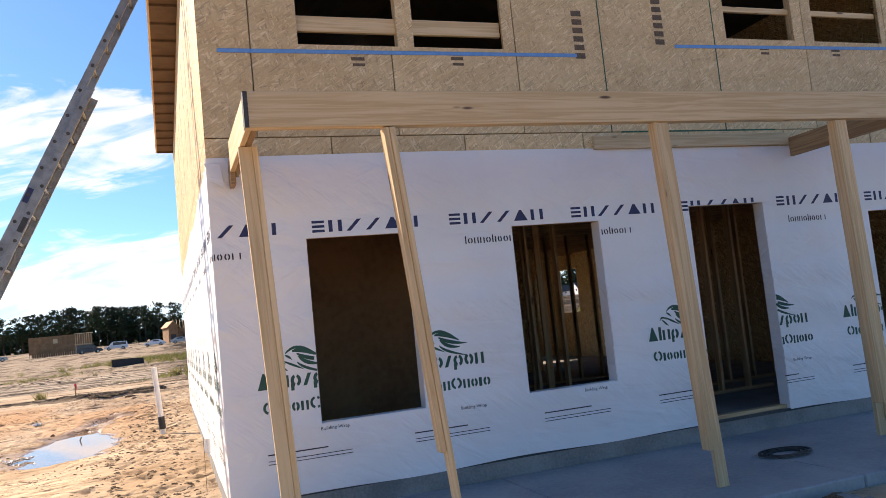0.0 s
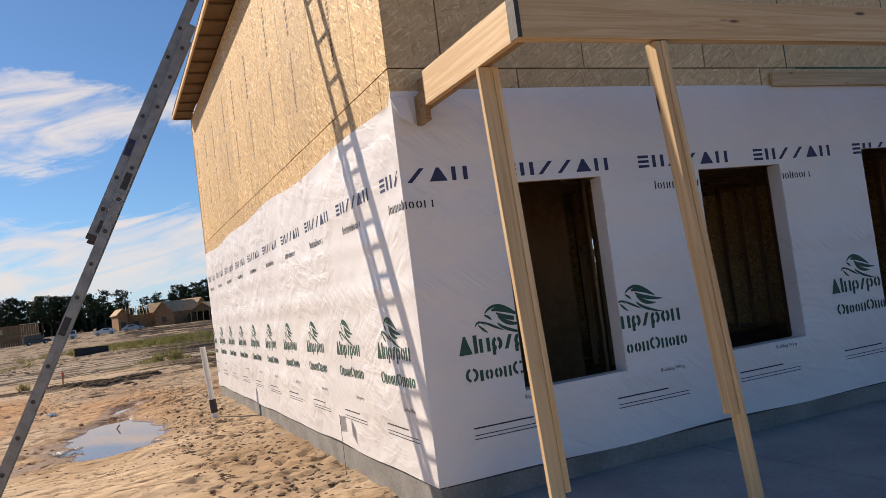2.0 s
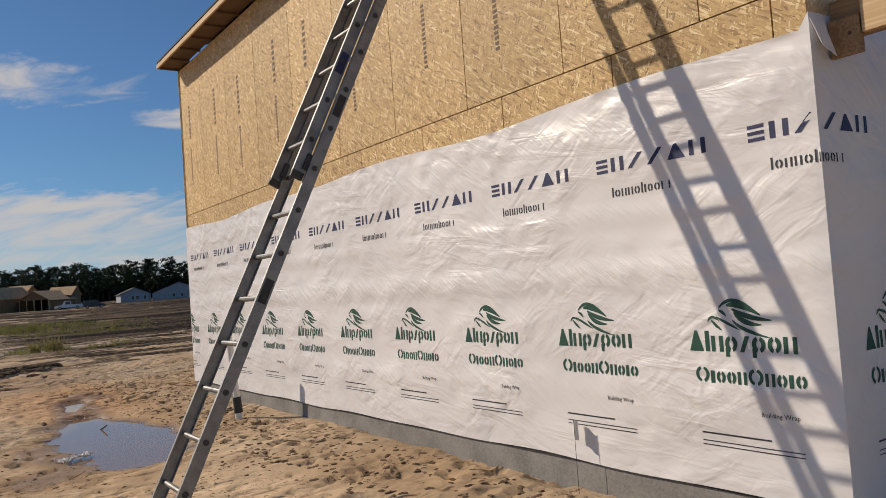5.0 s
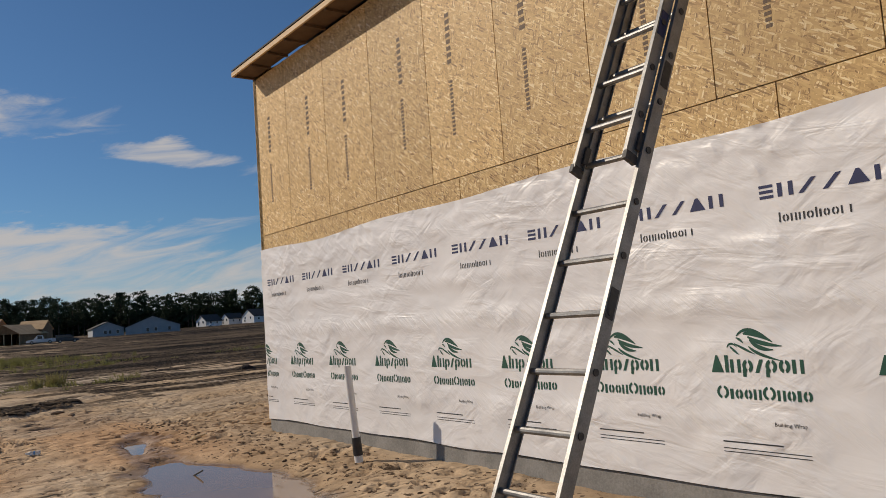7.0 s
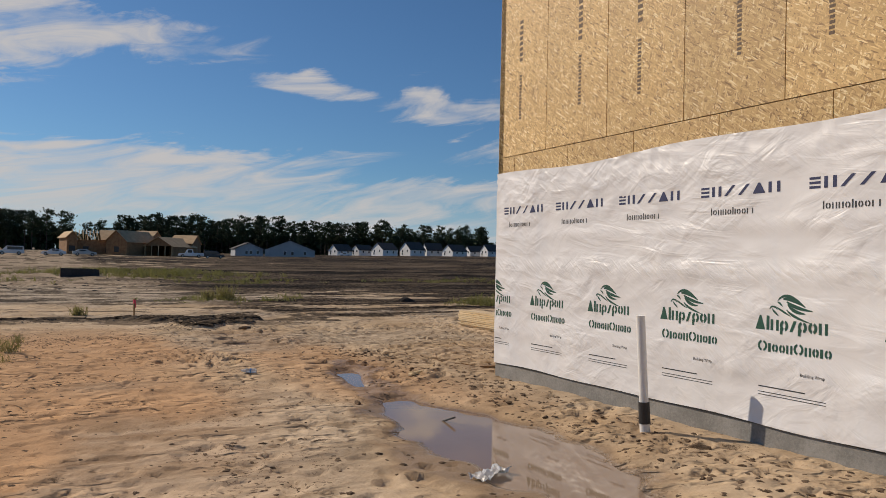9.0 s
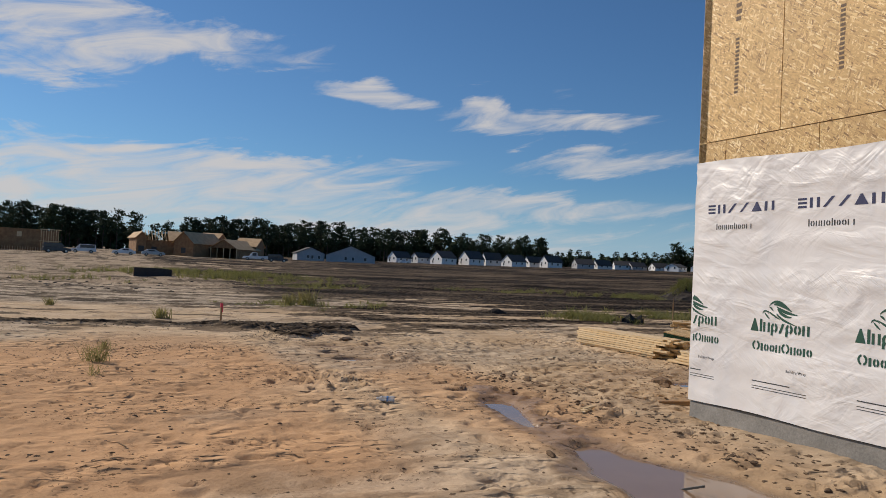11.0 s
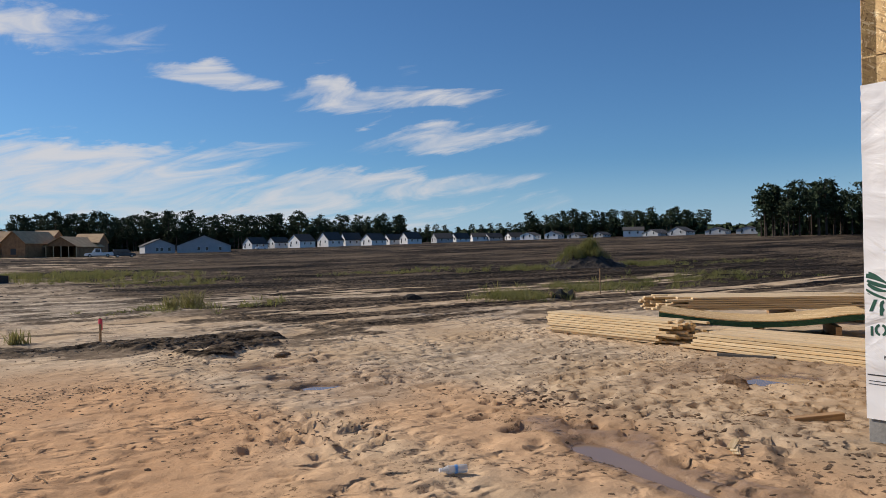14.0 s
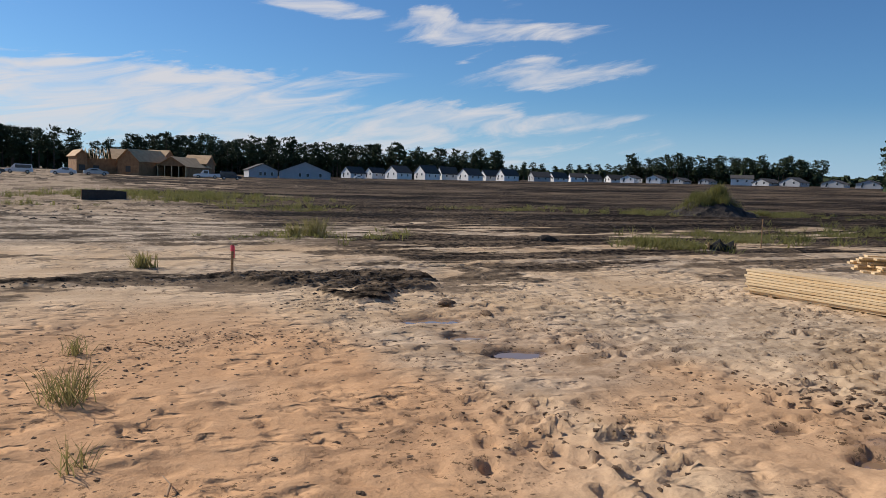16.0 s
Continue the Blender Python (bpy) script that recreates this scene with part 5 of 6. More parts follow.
def scatter_clods():
    """Crumbs of soil, past counting: joined by kind into two sheets of stuff."""
    rng = random.Random(21)
    for label, mat, places in (
        ("scattered clods of brown sandy soil", M_CLOD,
         [(rng.uniform(-8.5, 6), rng.uniform(7.5, 29), rng.choice((0.010, 0.013, 0.016, 0.02, 0.028, 0.045))) for _ in range(3800)] +
         [(rng.gauss(cx, 0.45), rng.gauss(cy, 0.3), rng.uniform(0.012, 0.045)) for cx, cy in [(rng.uniform(-7.5, 4.5), rng.uniform(10, 27.5)) for _ in range(60)] for _ in range(45)] +
         [(rng.gauss(-3.05, 0.3), rng.gauss(21.5, 0.45), rng.uniform(0.02, 0.06)) for _ in range(60)] +
         [(rng.uniform(-1.0, 0.15), rng.uniform(8, 22), rng.uniform(0.02, 0.075)) for _ in range(900)] +
         [(rng.gauss(-3.6, 0.7), rng.gauss(13.4, 1.3), rng.uniform(0.02, 0.07)) for _ in range(90)] +
         [(rng.gauss(-4.6, 1.0), rng.gauss(25.0, 0.6), rng.uniform(0.012, 0.04)) for _ in range(420)]),
        ("dark lumps of turned mud along the rut", M_DARKCLOD,
         [(rng.gauss(-1.7, 0.7), rng.gauss(29.0, 0.8), rng.uniform(0.015, 0.07)) for _ in range(900)] +
         [(rng.uniform(-9, -1), 29.75 + rng.gauss(0, 0.35), rng.uniform(0.012, 0.055)) for _ in range(800)] +
         [(rng.uniform(-20, 40), rng.uniform(46, 62), rng.uniform(0.08, 0.26)) for _ in range(600)])):
        vs, fs = [], []
        protos = [clod_mesh("clod", s, mat) for s in range(4)]
        data = [([v.co.copy() for v in p.vertices], [tuple(f.vertices) for f in p.polygons]) for p in protos]
        for p in protos:
            bpy.data.meshes.remove(p)
        for x, y, s in places:
            if soft_pools(np.array([x]), np.array([y]))[0] > -0.35 or (x > 0.2 and 4 < y < 18.2):
                continue
            z = ground_at(x, y) - 0.05 * s
            m = Matrix.Translation((x, y, z)) @ Matrix.Rotation(rng.uniform(0, 6.28), 4, "Z") @ Matrix.Diagonal((s, s, s * rng.uniform(0.35, 0.8), 1))
            v0, f0 = rng.choice(data)
            n = len(vs)
            vs += [tuple(m @ v) for v in v0]
            fs += [tuple(i + n for i in f) for f in f0]
        me = bpy.data.meshes.new("soil_clods")
        me.from_pydata(vs, [], fs)
        me.materials.append(mat)
        tagged(new("soil_clods", me), label, "soil clods", kind="stuff")


scatter_clods()


def blade_clump(bm, rng, x, y, z, n, h, spread, wide):
    for _ in range(n):
        a = rng.uniform(0, 6.28)
        b = Vector((x + rng.gauss(0, spread * 0.25), y + rng.gauss(0, spread * 0.25), z - 0.02))
        tip = b + Vector((math.cos(a) * spread * rng.uniform(0.2, 1.1), math.sin(a) * spread * rng.uniform(0.2, 1.1), h * rng.uniform(0.45, 1.0)))
        mid = (b + tip) / 2 + Vector((0, 0, h * 0.15))
        s = Vector((-math.sin(a + 0.6), math.cos(a + 0.6), 0)) * wide
        v = [bm.verts.new(p) for p in (b - s, b + s, mid + s * 0.8, mid - s * 0.8, tip)]
        bm.faces.new((v[0], v[1], v[2], v[3])), bm.faces.new((v[3], v[2], v[4]))


def tufts():
    rng = random.Random(31)
    for x, y, h, n, mat, label in (
        (-5.94, 23.3, 0.34, 110, M_DRYGRASS, "wiry clump of yellow-green grass in the sand"),
        (-5.96, 21.9, 0.20, 34, M_DRYGRASS, "sparse wilted weed with bent stalks in the sand"),
        (-5.84, 24.9, 0.22, 60, M_DRYGRASS, "low sprawling weed in the sand"),
        (-4.55, 31.75, 0.33, 90, M_DRYGRASS, "small grass clump beside the sandy track"),
        (-7.3, 35.5, 0.3, 50, M_DRYGRASS, "small grass clump beside the sandy track"),
        (0.95, 39.4, 0.7, 150, M_DRYGRASS, "tall dry weed on the low bank"),
        (0.2, 38.9, 0.5, 120, M_DRYGRASS, "tall dry weed on the low bank"),
    ):
        bm = bmesh.new()
        blade_clump(bm, rng, 0, 0, 0, n, h, h * 0.9, 0.004 if y < 30 else 0.011)
        tagged(part("grass_clump", bm, mat, None, "", Matrix.Translation((x, y, ground_at(x, y)))), label, "weed")
    # verges of green grass on the far side of the track and round the heap of soil
    bm = bmesh.new()
    for cx, cy, sx, sy, n, h in ((1.2, 72, 7.5, 5.0, 900, 0.7), (5.5, 60, 4, 3.0, 160, 0.4), (10.2, 34.6, 1.7, 1.6, 130, 0.5), (17.0, 37.5, 4.0, 2.4, 190, 0.45), (27, 40, 4.5, 2.6, 190, 0.45),
                             (28.5, 56.5, 3.8, 2.0, 170, 0.5), (38.8, 54.5, 3.0, 2.0, 170, 0.55), (22, 62, 7, 2.4, 130, 0.4), (-8, 60, 3, 2, 40, 0.5), (1, 39, 3, 1.8, 46, 0.35), (45, 52, 9, 3, 110, 0.35)):
        for _ in range(n):
            x, y = rng.gauss(cx, sx * 0.5), rng.gauss(cy, sy * 0.6)
            if noise.noise(Vector((x * 0.45, y * 0.45, 3))) < -0.12:
                continue
            blade_clump(bm, rng, x, y, ground_at(x, y), 14, h * rng.uniform(0.35, 0.9), 0.4, 0.012)
    tagged(part("verge_grass", bm, M_GRASS), "patches of green grass on the far side of the field track", "grass", kind="stuff")


tufts()


def soil_heap():
    x0, y0 = 33.6, 55.2
    z0 = ground_at(x0, y0)
    t = thing("soil_heap", "heap of dark soil overgrown with tall green grass", "soil heap", turn_z(x0, y0, z0, 0))
    bm = bmesh.new()
    bmesh.ops.create_grid(bm, x_segments=48, y_segments=36, size=1)

    def height(u, v):
        d = (u / 3.6) ** 2 + (v / 2.4) ** 2
        return 1.75 * math.exp(-d * 2.0) * (0.8 + 0.5 * noise.noise(Vector((u * 0.9, v * 0.9, 0)))) + 0.12 * noise.noise(Vector((u * 3, v * 3, 4))) - 0.22
    for v in bm.verts:
        u, w = v.co.x * 4.2, v.co.y * 3.0
        v.co = Vector((u, w, height(u, w)))
    part("soil", bm, M_DARKCLOD, t)
    rng = random.Random(12)
    bm = bmesh.new()
    for _ in range(420):
        u, w = rng.gauss(-0.1, 0.9), rng.gauss(0.3, 0.6)
        blade_clump(bm, rng, u, w, height(u, w), 14, 0.85 * rng.uniform(0.4, 1.1), 0.4, 0.011)
    part("grass", bm, M_GRASS, t)


soil_heap()


def survey_stake(x, y, h, ribbon):
    z = ground_at(x, y)
    t = thing("survey_stake", "thin wooden survey stake" + (" with a pink ribbon tied to its top" if ribbon else " standing in the verge grass"), "stake", turn_z(x, y, z, 20))
    part("stick", boxes((-0.022, -0.012, -0.1, 0.022, 0.012, h), bev=0.003), M_PINE_AGED, t)
    if ribbon:
        bm = bmesh.new()
        box(bm, -0.026, -0.016, h - 0.12, 0.026, 0.016, h - 0.02)
        box(bm, 0.026, -0.006, h - 0.24, 0.045, 0.006, h - 0.04)
        part("ribbon", bm, M_PINK, t, "pink plastic ribbon")


survey_stake(-3.27, 30.65, 0.5, True)
survey_stake(13.2, 33.8, 0.9, False)


def black_fence(name, label, x, y, deg, pts, h):
    """A length of black silt fabric, crumpled along its run."""
    t = thing(name, label, "silt fence", turn_z(x, y, ground_at(x, y), deg))
    bm = bmesh.new()
    rows = []
    for i, (u, k) in enumerate(pts):
        rows.append([bm.verts.new((u, 0.10 * math.sin(i * 2.1) + dy, hz * k * h - 0.02)) for dy in (0, 0.02) for hz in (0, 1)])
    for a, b in zip(rows, rows[1:]):
        for i, j in ((0, 1), (1, 3), (3, 2), (2, 0)):
            bm.faces.new((a[i], a[j], b[j], b[i]))
    bmesh.ops.recalc_face_normals(bm, faces=bm.faces)
    part("fabric", bm, M_FABRIC, t)
    for u, k in (pts[0], pts[-1]):
        part("stick", boxes((u - 0.02, -0.04, -0.1, u + 0.02, -0.005, h * max(k, 0.6))), M_PINE_AGED, t)


black_fence("silt_fence", "collapsed black silt fence fabric in the grass", 10.6, 33.4, -20, [(0, 0.3), (0.15, 0.5), (0.3, 1), (0.45, 0.6), (0.55, 0.5), (0.7, 0.9), (0.8, 0.2)], 0.34)
black_fence("silt_fence", "black silt fence fabric round a drain inlet", -4.3, 66, -10, [(0, 1), (0.8, 1), (1.7, 1), (2.4, 0.9)], 0.6)


def small_things():
    rng = random.Random(41)
    b = thing("plastic_bottle", "crushed clear plastic water bottle lying on the sand", "bottle", turn_z(-2.9, 19.45, ground_at(-2.9, 19.45) + 0.034, 160) @ Matrix.Rotation(radians(90), 4, "Y"))
    bm = bmesh.new()
    for r0, r1, z0, z1 in ((0.030, 0.032, -0.1, -0.07), (0.032, 0.028, -0.07, -0.02), (0.028, 0.032, -0.02, 0.04), (0.032, 0.012, 0.04, 0.085)):
        cylinder(bm, r0, r1, z0, z1, 12)
    part("body", bm, M_CLEAR, b)
    part("cap", cylinder(bmesh.new(), 0.015, 0.015, 0.085, 0.105, 10), M_SIDING_W, b, "white screw cap")
    part("paper_band", cylinder(bmesh.new(), 0.0325, 0.0325, -0.03, -0.01, 12), M_TAPE, b, "blue paper band")

    def lump(name, label, category, x, y, s, seed, mat, flat=0.8):
        me = clod_mesh(name, seed, mat)
        ob = tagged(new(name, me), label, category)
        ob.matrix_basis = turn_z(x, y, ground_at(x, y) + 0.1 * s, rng.uniform(0, 360)) @ Matrix.Diagonal((s, s * 0.8, s * flat, 1))
    lump("stone", "pale brown lump of broken clay beside the foundation", "stone", -0.27, 13.72, 0.17, 3, M_CLOD)
    lump("stone", "brown clod lying beside the puddle", "stone", -2.28, 16.9, 0.10, 8, M_CLOD)
    lump("stone", "rough orange-brown chunk of dried mud on the sand", "stone", 1.85, 20.5, 0.42, 5, M_CLOD, 0.5)
    lump("stone", "dark boulder of mud at the edge of the field", "stone", 7.76, 37.2, 0.5, 6, M_DARKCLOD, 0.7)
    lump("stone", "low lump of mud at the edge of the ruts", "stone", -1.33, 26.5, 0.24, 12, M_CLOD, 0.5)
    lump("stone", "low lump of mud at the edge of the ruts", "stone", -1.17, 25.7, 0.20, 13, M_CLOD, 0.45)
    s = thing("wood_scrap", "splintered pale offcut of wood lying on the sand", "wood scrap")
    for k in range(3):
        board("splinter", (-0.86 + 0.03 * k, 18.55 + 0.05 * k, ground_at(-0.8, 18.6) + 0.012 + 0.01 * k), (-0.62 + 0.04 * k, 18.74 + 0.02 * k, ground_at(-0.7, 18.7) + 0.016 + 0.01 * k), 0.012, 0.06, M_NEWPINE, s)
    s = thing("wood_scrap", "short dark offcut half buried beside the foundation", "wood scrap")
    board("block", (0.52, 18.95, ground_at(0.6, 18.9) + 0.03), (0.95, 18.72, ground_at(0.8, 18.8) + 0.03), 0.06, 0.10, M_PINE_AGED, s)
    t = thing("stick", "dark wet stick poking out of the puddle", "stick")
    board("branch", (-1.72, 15.95, WATER_Z - 0.02), (-1.66, 15.72, WATER_Z + 0.07), 0.018, 0.018, M_STEELDARK, t)
    for _ in range(26):
        x, y, a = rng.uniform(-7, 3), rng.uniform(10, 27), rng.uniform(0, 3.14)
        if soft_pools(np.array([x]), np.array([y]))[0] > -0.6 or x > -0.1 and y < 19:
            continue
        n = rng.uniform(0.08, 0.3)
        z = ground_at(x, y)
        t = thing("twig", "thin dry twig lying on the sand", "twig", group="twigs on the sand")
        mid = Vector((x + n * 0.5 * math.cos(a), y + n * 0.5 * math.sin(a), z + 0.025))
        board("stem", (x, y, z + 0.005), mid, 0.011, 0.011, M_PINE_AGED, t)
        board("tip", mid, (x + n * math.cos(a + 0.25), y + n * math.sin(a + 0.25), z + 0.03), 0.007, 0.007, M_PINE_AGED, t)
    f = thing("plastic_scrap", "crumpled scrap of clear film at the puddle's edge", "plastic scrap", turn_z(-2.36, 13.85, ground_at(-2.36, 13.85) + 0.012, 30))
    bm = bmesh.new()
    bmesh.ops.create_grid(bm, x_segments=14, y_segments=6, size=0.5)
    for v in bm.verts:
        v.co = Vector((v.co.x * 0.42, v.co.y * 0.16, 0.04 * noise.noise(v.co * 9) + 0.03))
    r = bmesh.ops.extrude_face_region(bm, geom=list(bm.faces))
    bmesh.ops.translate(bm, vec=(0, 0, 0.003), verts=[v for v in r["geom"] if isinstance(v, bmesh.types.BMVert)])
    part("film", bm, M_CLEAR, f)
    z = ground_at(0.18, 8.52)
    p = thing("marker_flag", "small white marker flag on a thin wire beside the foundation", "flag", turn_z(0.18, 8.52, z, 25))
    part("wire", cylinder(bmesh.new(), 0.0022, 0.0022, -0.05, 0.56 - z, 6), M_STEELDARK, p)
    bm = bmesh.new()
    rows = [[bm.verts.new((0.003 + 0.075 * i / 5, 0.012 * math.sin(i * 1.4) + dy, 0.55 - z - 0.02 * i / 5 - hz)) for dy in (0, 0.002) for hz in (0, 0.14)] for i in range(6)]
    for a, c in zip(rows, rows[1:]):
        for i, j in ((0, 1), (1, 3), (3, 2), (2, 0)):
            bm.faces.new((a[i], a[j], c[j], c[i]))
    bmesh.ops.recalc_face_normals(bm, faces=bm.faces)
    part("flag", bm, M_PVC, p, "crumpled white plastic flag")
    w = thing("cable_coil", "dark coil of cable lying on the porch slab", "cable", turn_z(4.75, 5.55, PORCH + 0.012, 0))
    bm = bmesh.new()
    for k in range(3):
        for i in range(20):
            a0, a1 = 6.283 * i / 20, 6.283 * (i + 1) / 20
            r0 = 0.10 + 0.03 * k
            p, q = Vector((r0 * math.cos(a0) * 1.5, r0 * math.sin(a0), 0.004 * k)), Vector((r0 * math.cos(a1) * 1.5, r0 * math.sin(a1), 0.004 * k))
            mm = along(p, q)
            box_verts = bmesh.ops.create_cube(bm, size=1.0)["verts"]
            bmesh.ops.transform(bm, matrix=mm @ Matrix.Translation(((q - p).length / 2, 0, 0)) @ Matrix.Diagonal(((q - p).length * 1.1, 0.016, 0.016, 1)), verts=box_verts)
    part("loop", bm, M_RUBBER, w)


small_things()


def porch_rubble():
    rng = random.Random(51)
    for k in range(26):
        x, y, s = rng.uniform(2.2, 5.8), rng.gauss(4.42, 0.12), rng.uniform(0.06, 0.2)
        me = clod_mesh("rubble", 60 + k % 5, M_CONC if k % 3 else M_CLOD)
        ob = tagged(new("rubble", me), "broken lump of concrete and clay along the porch edge", "rubble", "rubble along the porch")
        ob.matrix_basis = turn_z(x, y, ground_at(x, y) + 0.1 * s, rng.uniform(0, 360)) @ Matrix.Diagonal((s, s, s * 0.7, 1))


porch_rubble()


# ---- the far side: houses, cars, woods ----
def bearing(az, d):
    return -6.0 + d * math.sin(radians(az)), 17.0 + d * math.cos(radians(az))


def far_house(az, d, w, deep, wall_h, roof_h, yaw, mat, name="house", label="white two-storey house with a dark gable roof", windows=((-0.22, 0.62), (0.22, 0.62), (-0.25, 0.25))):
    """A finished house: the gable end faces its own -y."""
    x, y = bearing(az, d)
    z = ground_at(x, y) - 0.3
    t = thing(name, label, "house", turn_z(x, y, z, -az + yaw))
    bm = bmesh.new()
    a = w / 2
    sec = [(-a, 0), (a, 0), (a, wall_h), (0, wall_h + roof_h), (-a, wall_h)]
    f = [bm.verts.new((u, 0, v)) for u, v in sec]
    b = [bm.verts.new((u, deep, v)) for u, v in sec]
    bm.faces.new(f), bm.faces.new(b[::-1])
    for i in range(5):
        bm.faces.new((f[i], b[i], b[(i + 1) % 5], f[(i + 1) % 5]))
    bmesh.ops.recalc_face_normals(bm, faces=bm.faces)
    part("wall", bm, mat, t)
    for s in (-1, 1):
        rb = bmesh.new()
        p = [(0, wall_h + roof_h), (s * (a + 0.4), wall_h - roof_h * 0.4 / a)]
        vs = [rb.verts.new((u, yy, v + dz)) for yy in (-0.35, deep + 0.35) for u, v in p for dz in (0.04, 0.24)]
        for q in ((0, 1, 3, 2), (4, 6, 7, 5), (0, 4, 5, 1), (2, 3, 7, 6), (1, 5, 7, 3), (0, 2, 6, 4)):
            rb.faces.new([vs[i] for i in q])
        bmesh.ops.recalc_face_normals(rb, faces=rb.faces)
        part("roof", rb, M_SHINGLE, t)
    for u, v in windows:
        win = part("window", boxes((u * w - 0.5, -0.05, v * wall_h, u * w + 0.5, 0.04, v * wall_h + 1.3)), M_SIDING_W, t)
        part("pane", boxes((u * w - 0.42, -0.07, v * wall_h + 0.08, u * w + 0.42, -0.055, v * wall_h + 1.22)), M_GLASSDARK, win)
    for k in range(2):
        yy = deep * (0.3 + 0.4 * k)
        win = part("window", boxes((a - 0.04, yy - 0.5, 0.5 * wall_h, a + 0.05, yy + 0.5, 0.5 * wall_h + 1.2)), M_SIDING_W, t)
        part("pane", boxes((a + 0.055, yy - 0.42, 0.5 * wall_h + 0.08, a + 0.07, yy + 0.42, 0.5 * wall_h + 1.12)), M_GLASSDARK, win)
    return t


for az, w, h, rh, yaw, mat, dd in (
        (19.9, 6.3, 4.0, 2.3, -18, M_SIDING_W, 400), (21.55, 5.2, 4.6, 1.9, -14, M_SIDING_W, 410), (23.2, 8.0, 5.0, 2.5, -16, M_SIDING_W, 395),
        (25.3, 7.4, 5.2, 2.8, -16, M_SIDING_W, 400), (26.75, 4.6, 5.0, 2.6, -40, M_SIDING_W, 410), (28.5, 7.2, 4.2, 2.4, -12, M_SIDING_W, 400),
        (29.95, 5.5, 4.0, 2.2, -30, M_SIDING_W, 420), (31.25, 5.6, 4.6, 2.4, -14, M_SIDING_W, 410), (33.5, 9.0, 4.2, 2.5, 30, M_SIDING_G, 420),
        (34.95, 5.5, 4.8, 2.4, -16, M_SIDING_W, 430), (36.3, 7.0, 4.4, 2.0, 20, M_SIDING_W, 450), (37.4, 6.5, 4.4, 2.0, -25, M_SIDING_G, 450), (39.0, 7.0, 4.2, 2.0, -30, M_SIDING_W, 450),
        (40.4, 10.0, 4.0, 1.6, 70, M_SIDING_W, 420), (42.2, 9.6, 4.2, 1.6, 75, M_SIDING_W, 420), (43.8, 9.0, 2.6, 1.6, 70, M_SIDING_W, 415), (45.6, 7, 2.6, 1.4, 70, M_SIDING_G, 420),
        (47.4, 9.5, 5.0, 1.6, 5, M_SIDING_W, 400), (49.3, 11.0, 2.6, 1.8, 60, M_SIDING_G, 390), (51.1, 12.0, 3.2, 2.2, 70, M_SIDING_G, 390), (53.7, 12.0, 3.0, 1.6, 80, M_SIDING_G, 390), (55.8, 12.5, 3.4, 1.5, 85, M_SIDING_G, 385)):
    if az > 32:
        w, h, rh = w * 0.8, h * 0.72, rh * 0.85
    if az > 43 and mat is M_SIDING_W and h < 3.2:
        mat = M_SIDING_G
    lab = "white two-storey house with a dark gable roof" if mat is M_SIDING_W else "grey low house with a dark roof"
    far_house(az, dd, w * (1.2 if yaw < 0 else 1.0), 10.0, h * (0.74 if yaw < 0 else 0.95), rh * (1.35 if yaw < 0 else 1.2), -46 + yaw * 0.3 if yaw < 0 else yaw - 95, mat, label=lab)
for az, w, h, rh, yaw in ((14.0, 9.4, 2.9, 2.0, 8), (16.95, 17.0, 2.6, 3.3, 2)):
    far_house(az, 265, w, 14.0, h, rh, yaw, M_SIDING_G, label="grey single-storey house with a broad low gable", windows=((-0.1, 0.35), (0.05, 0.35), (0.3, 0.35)))


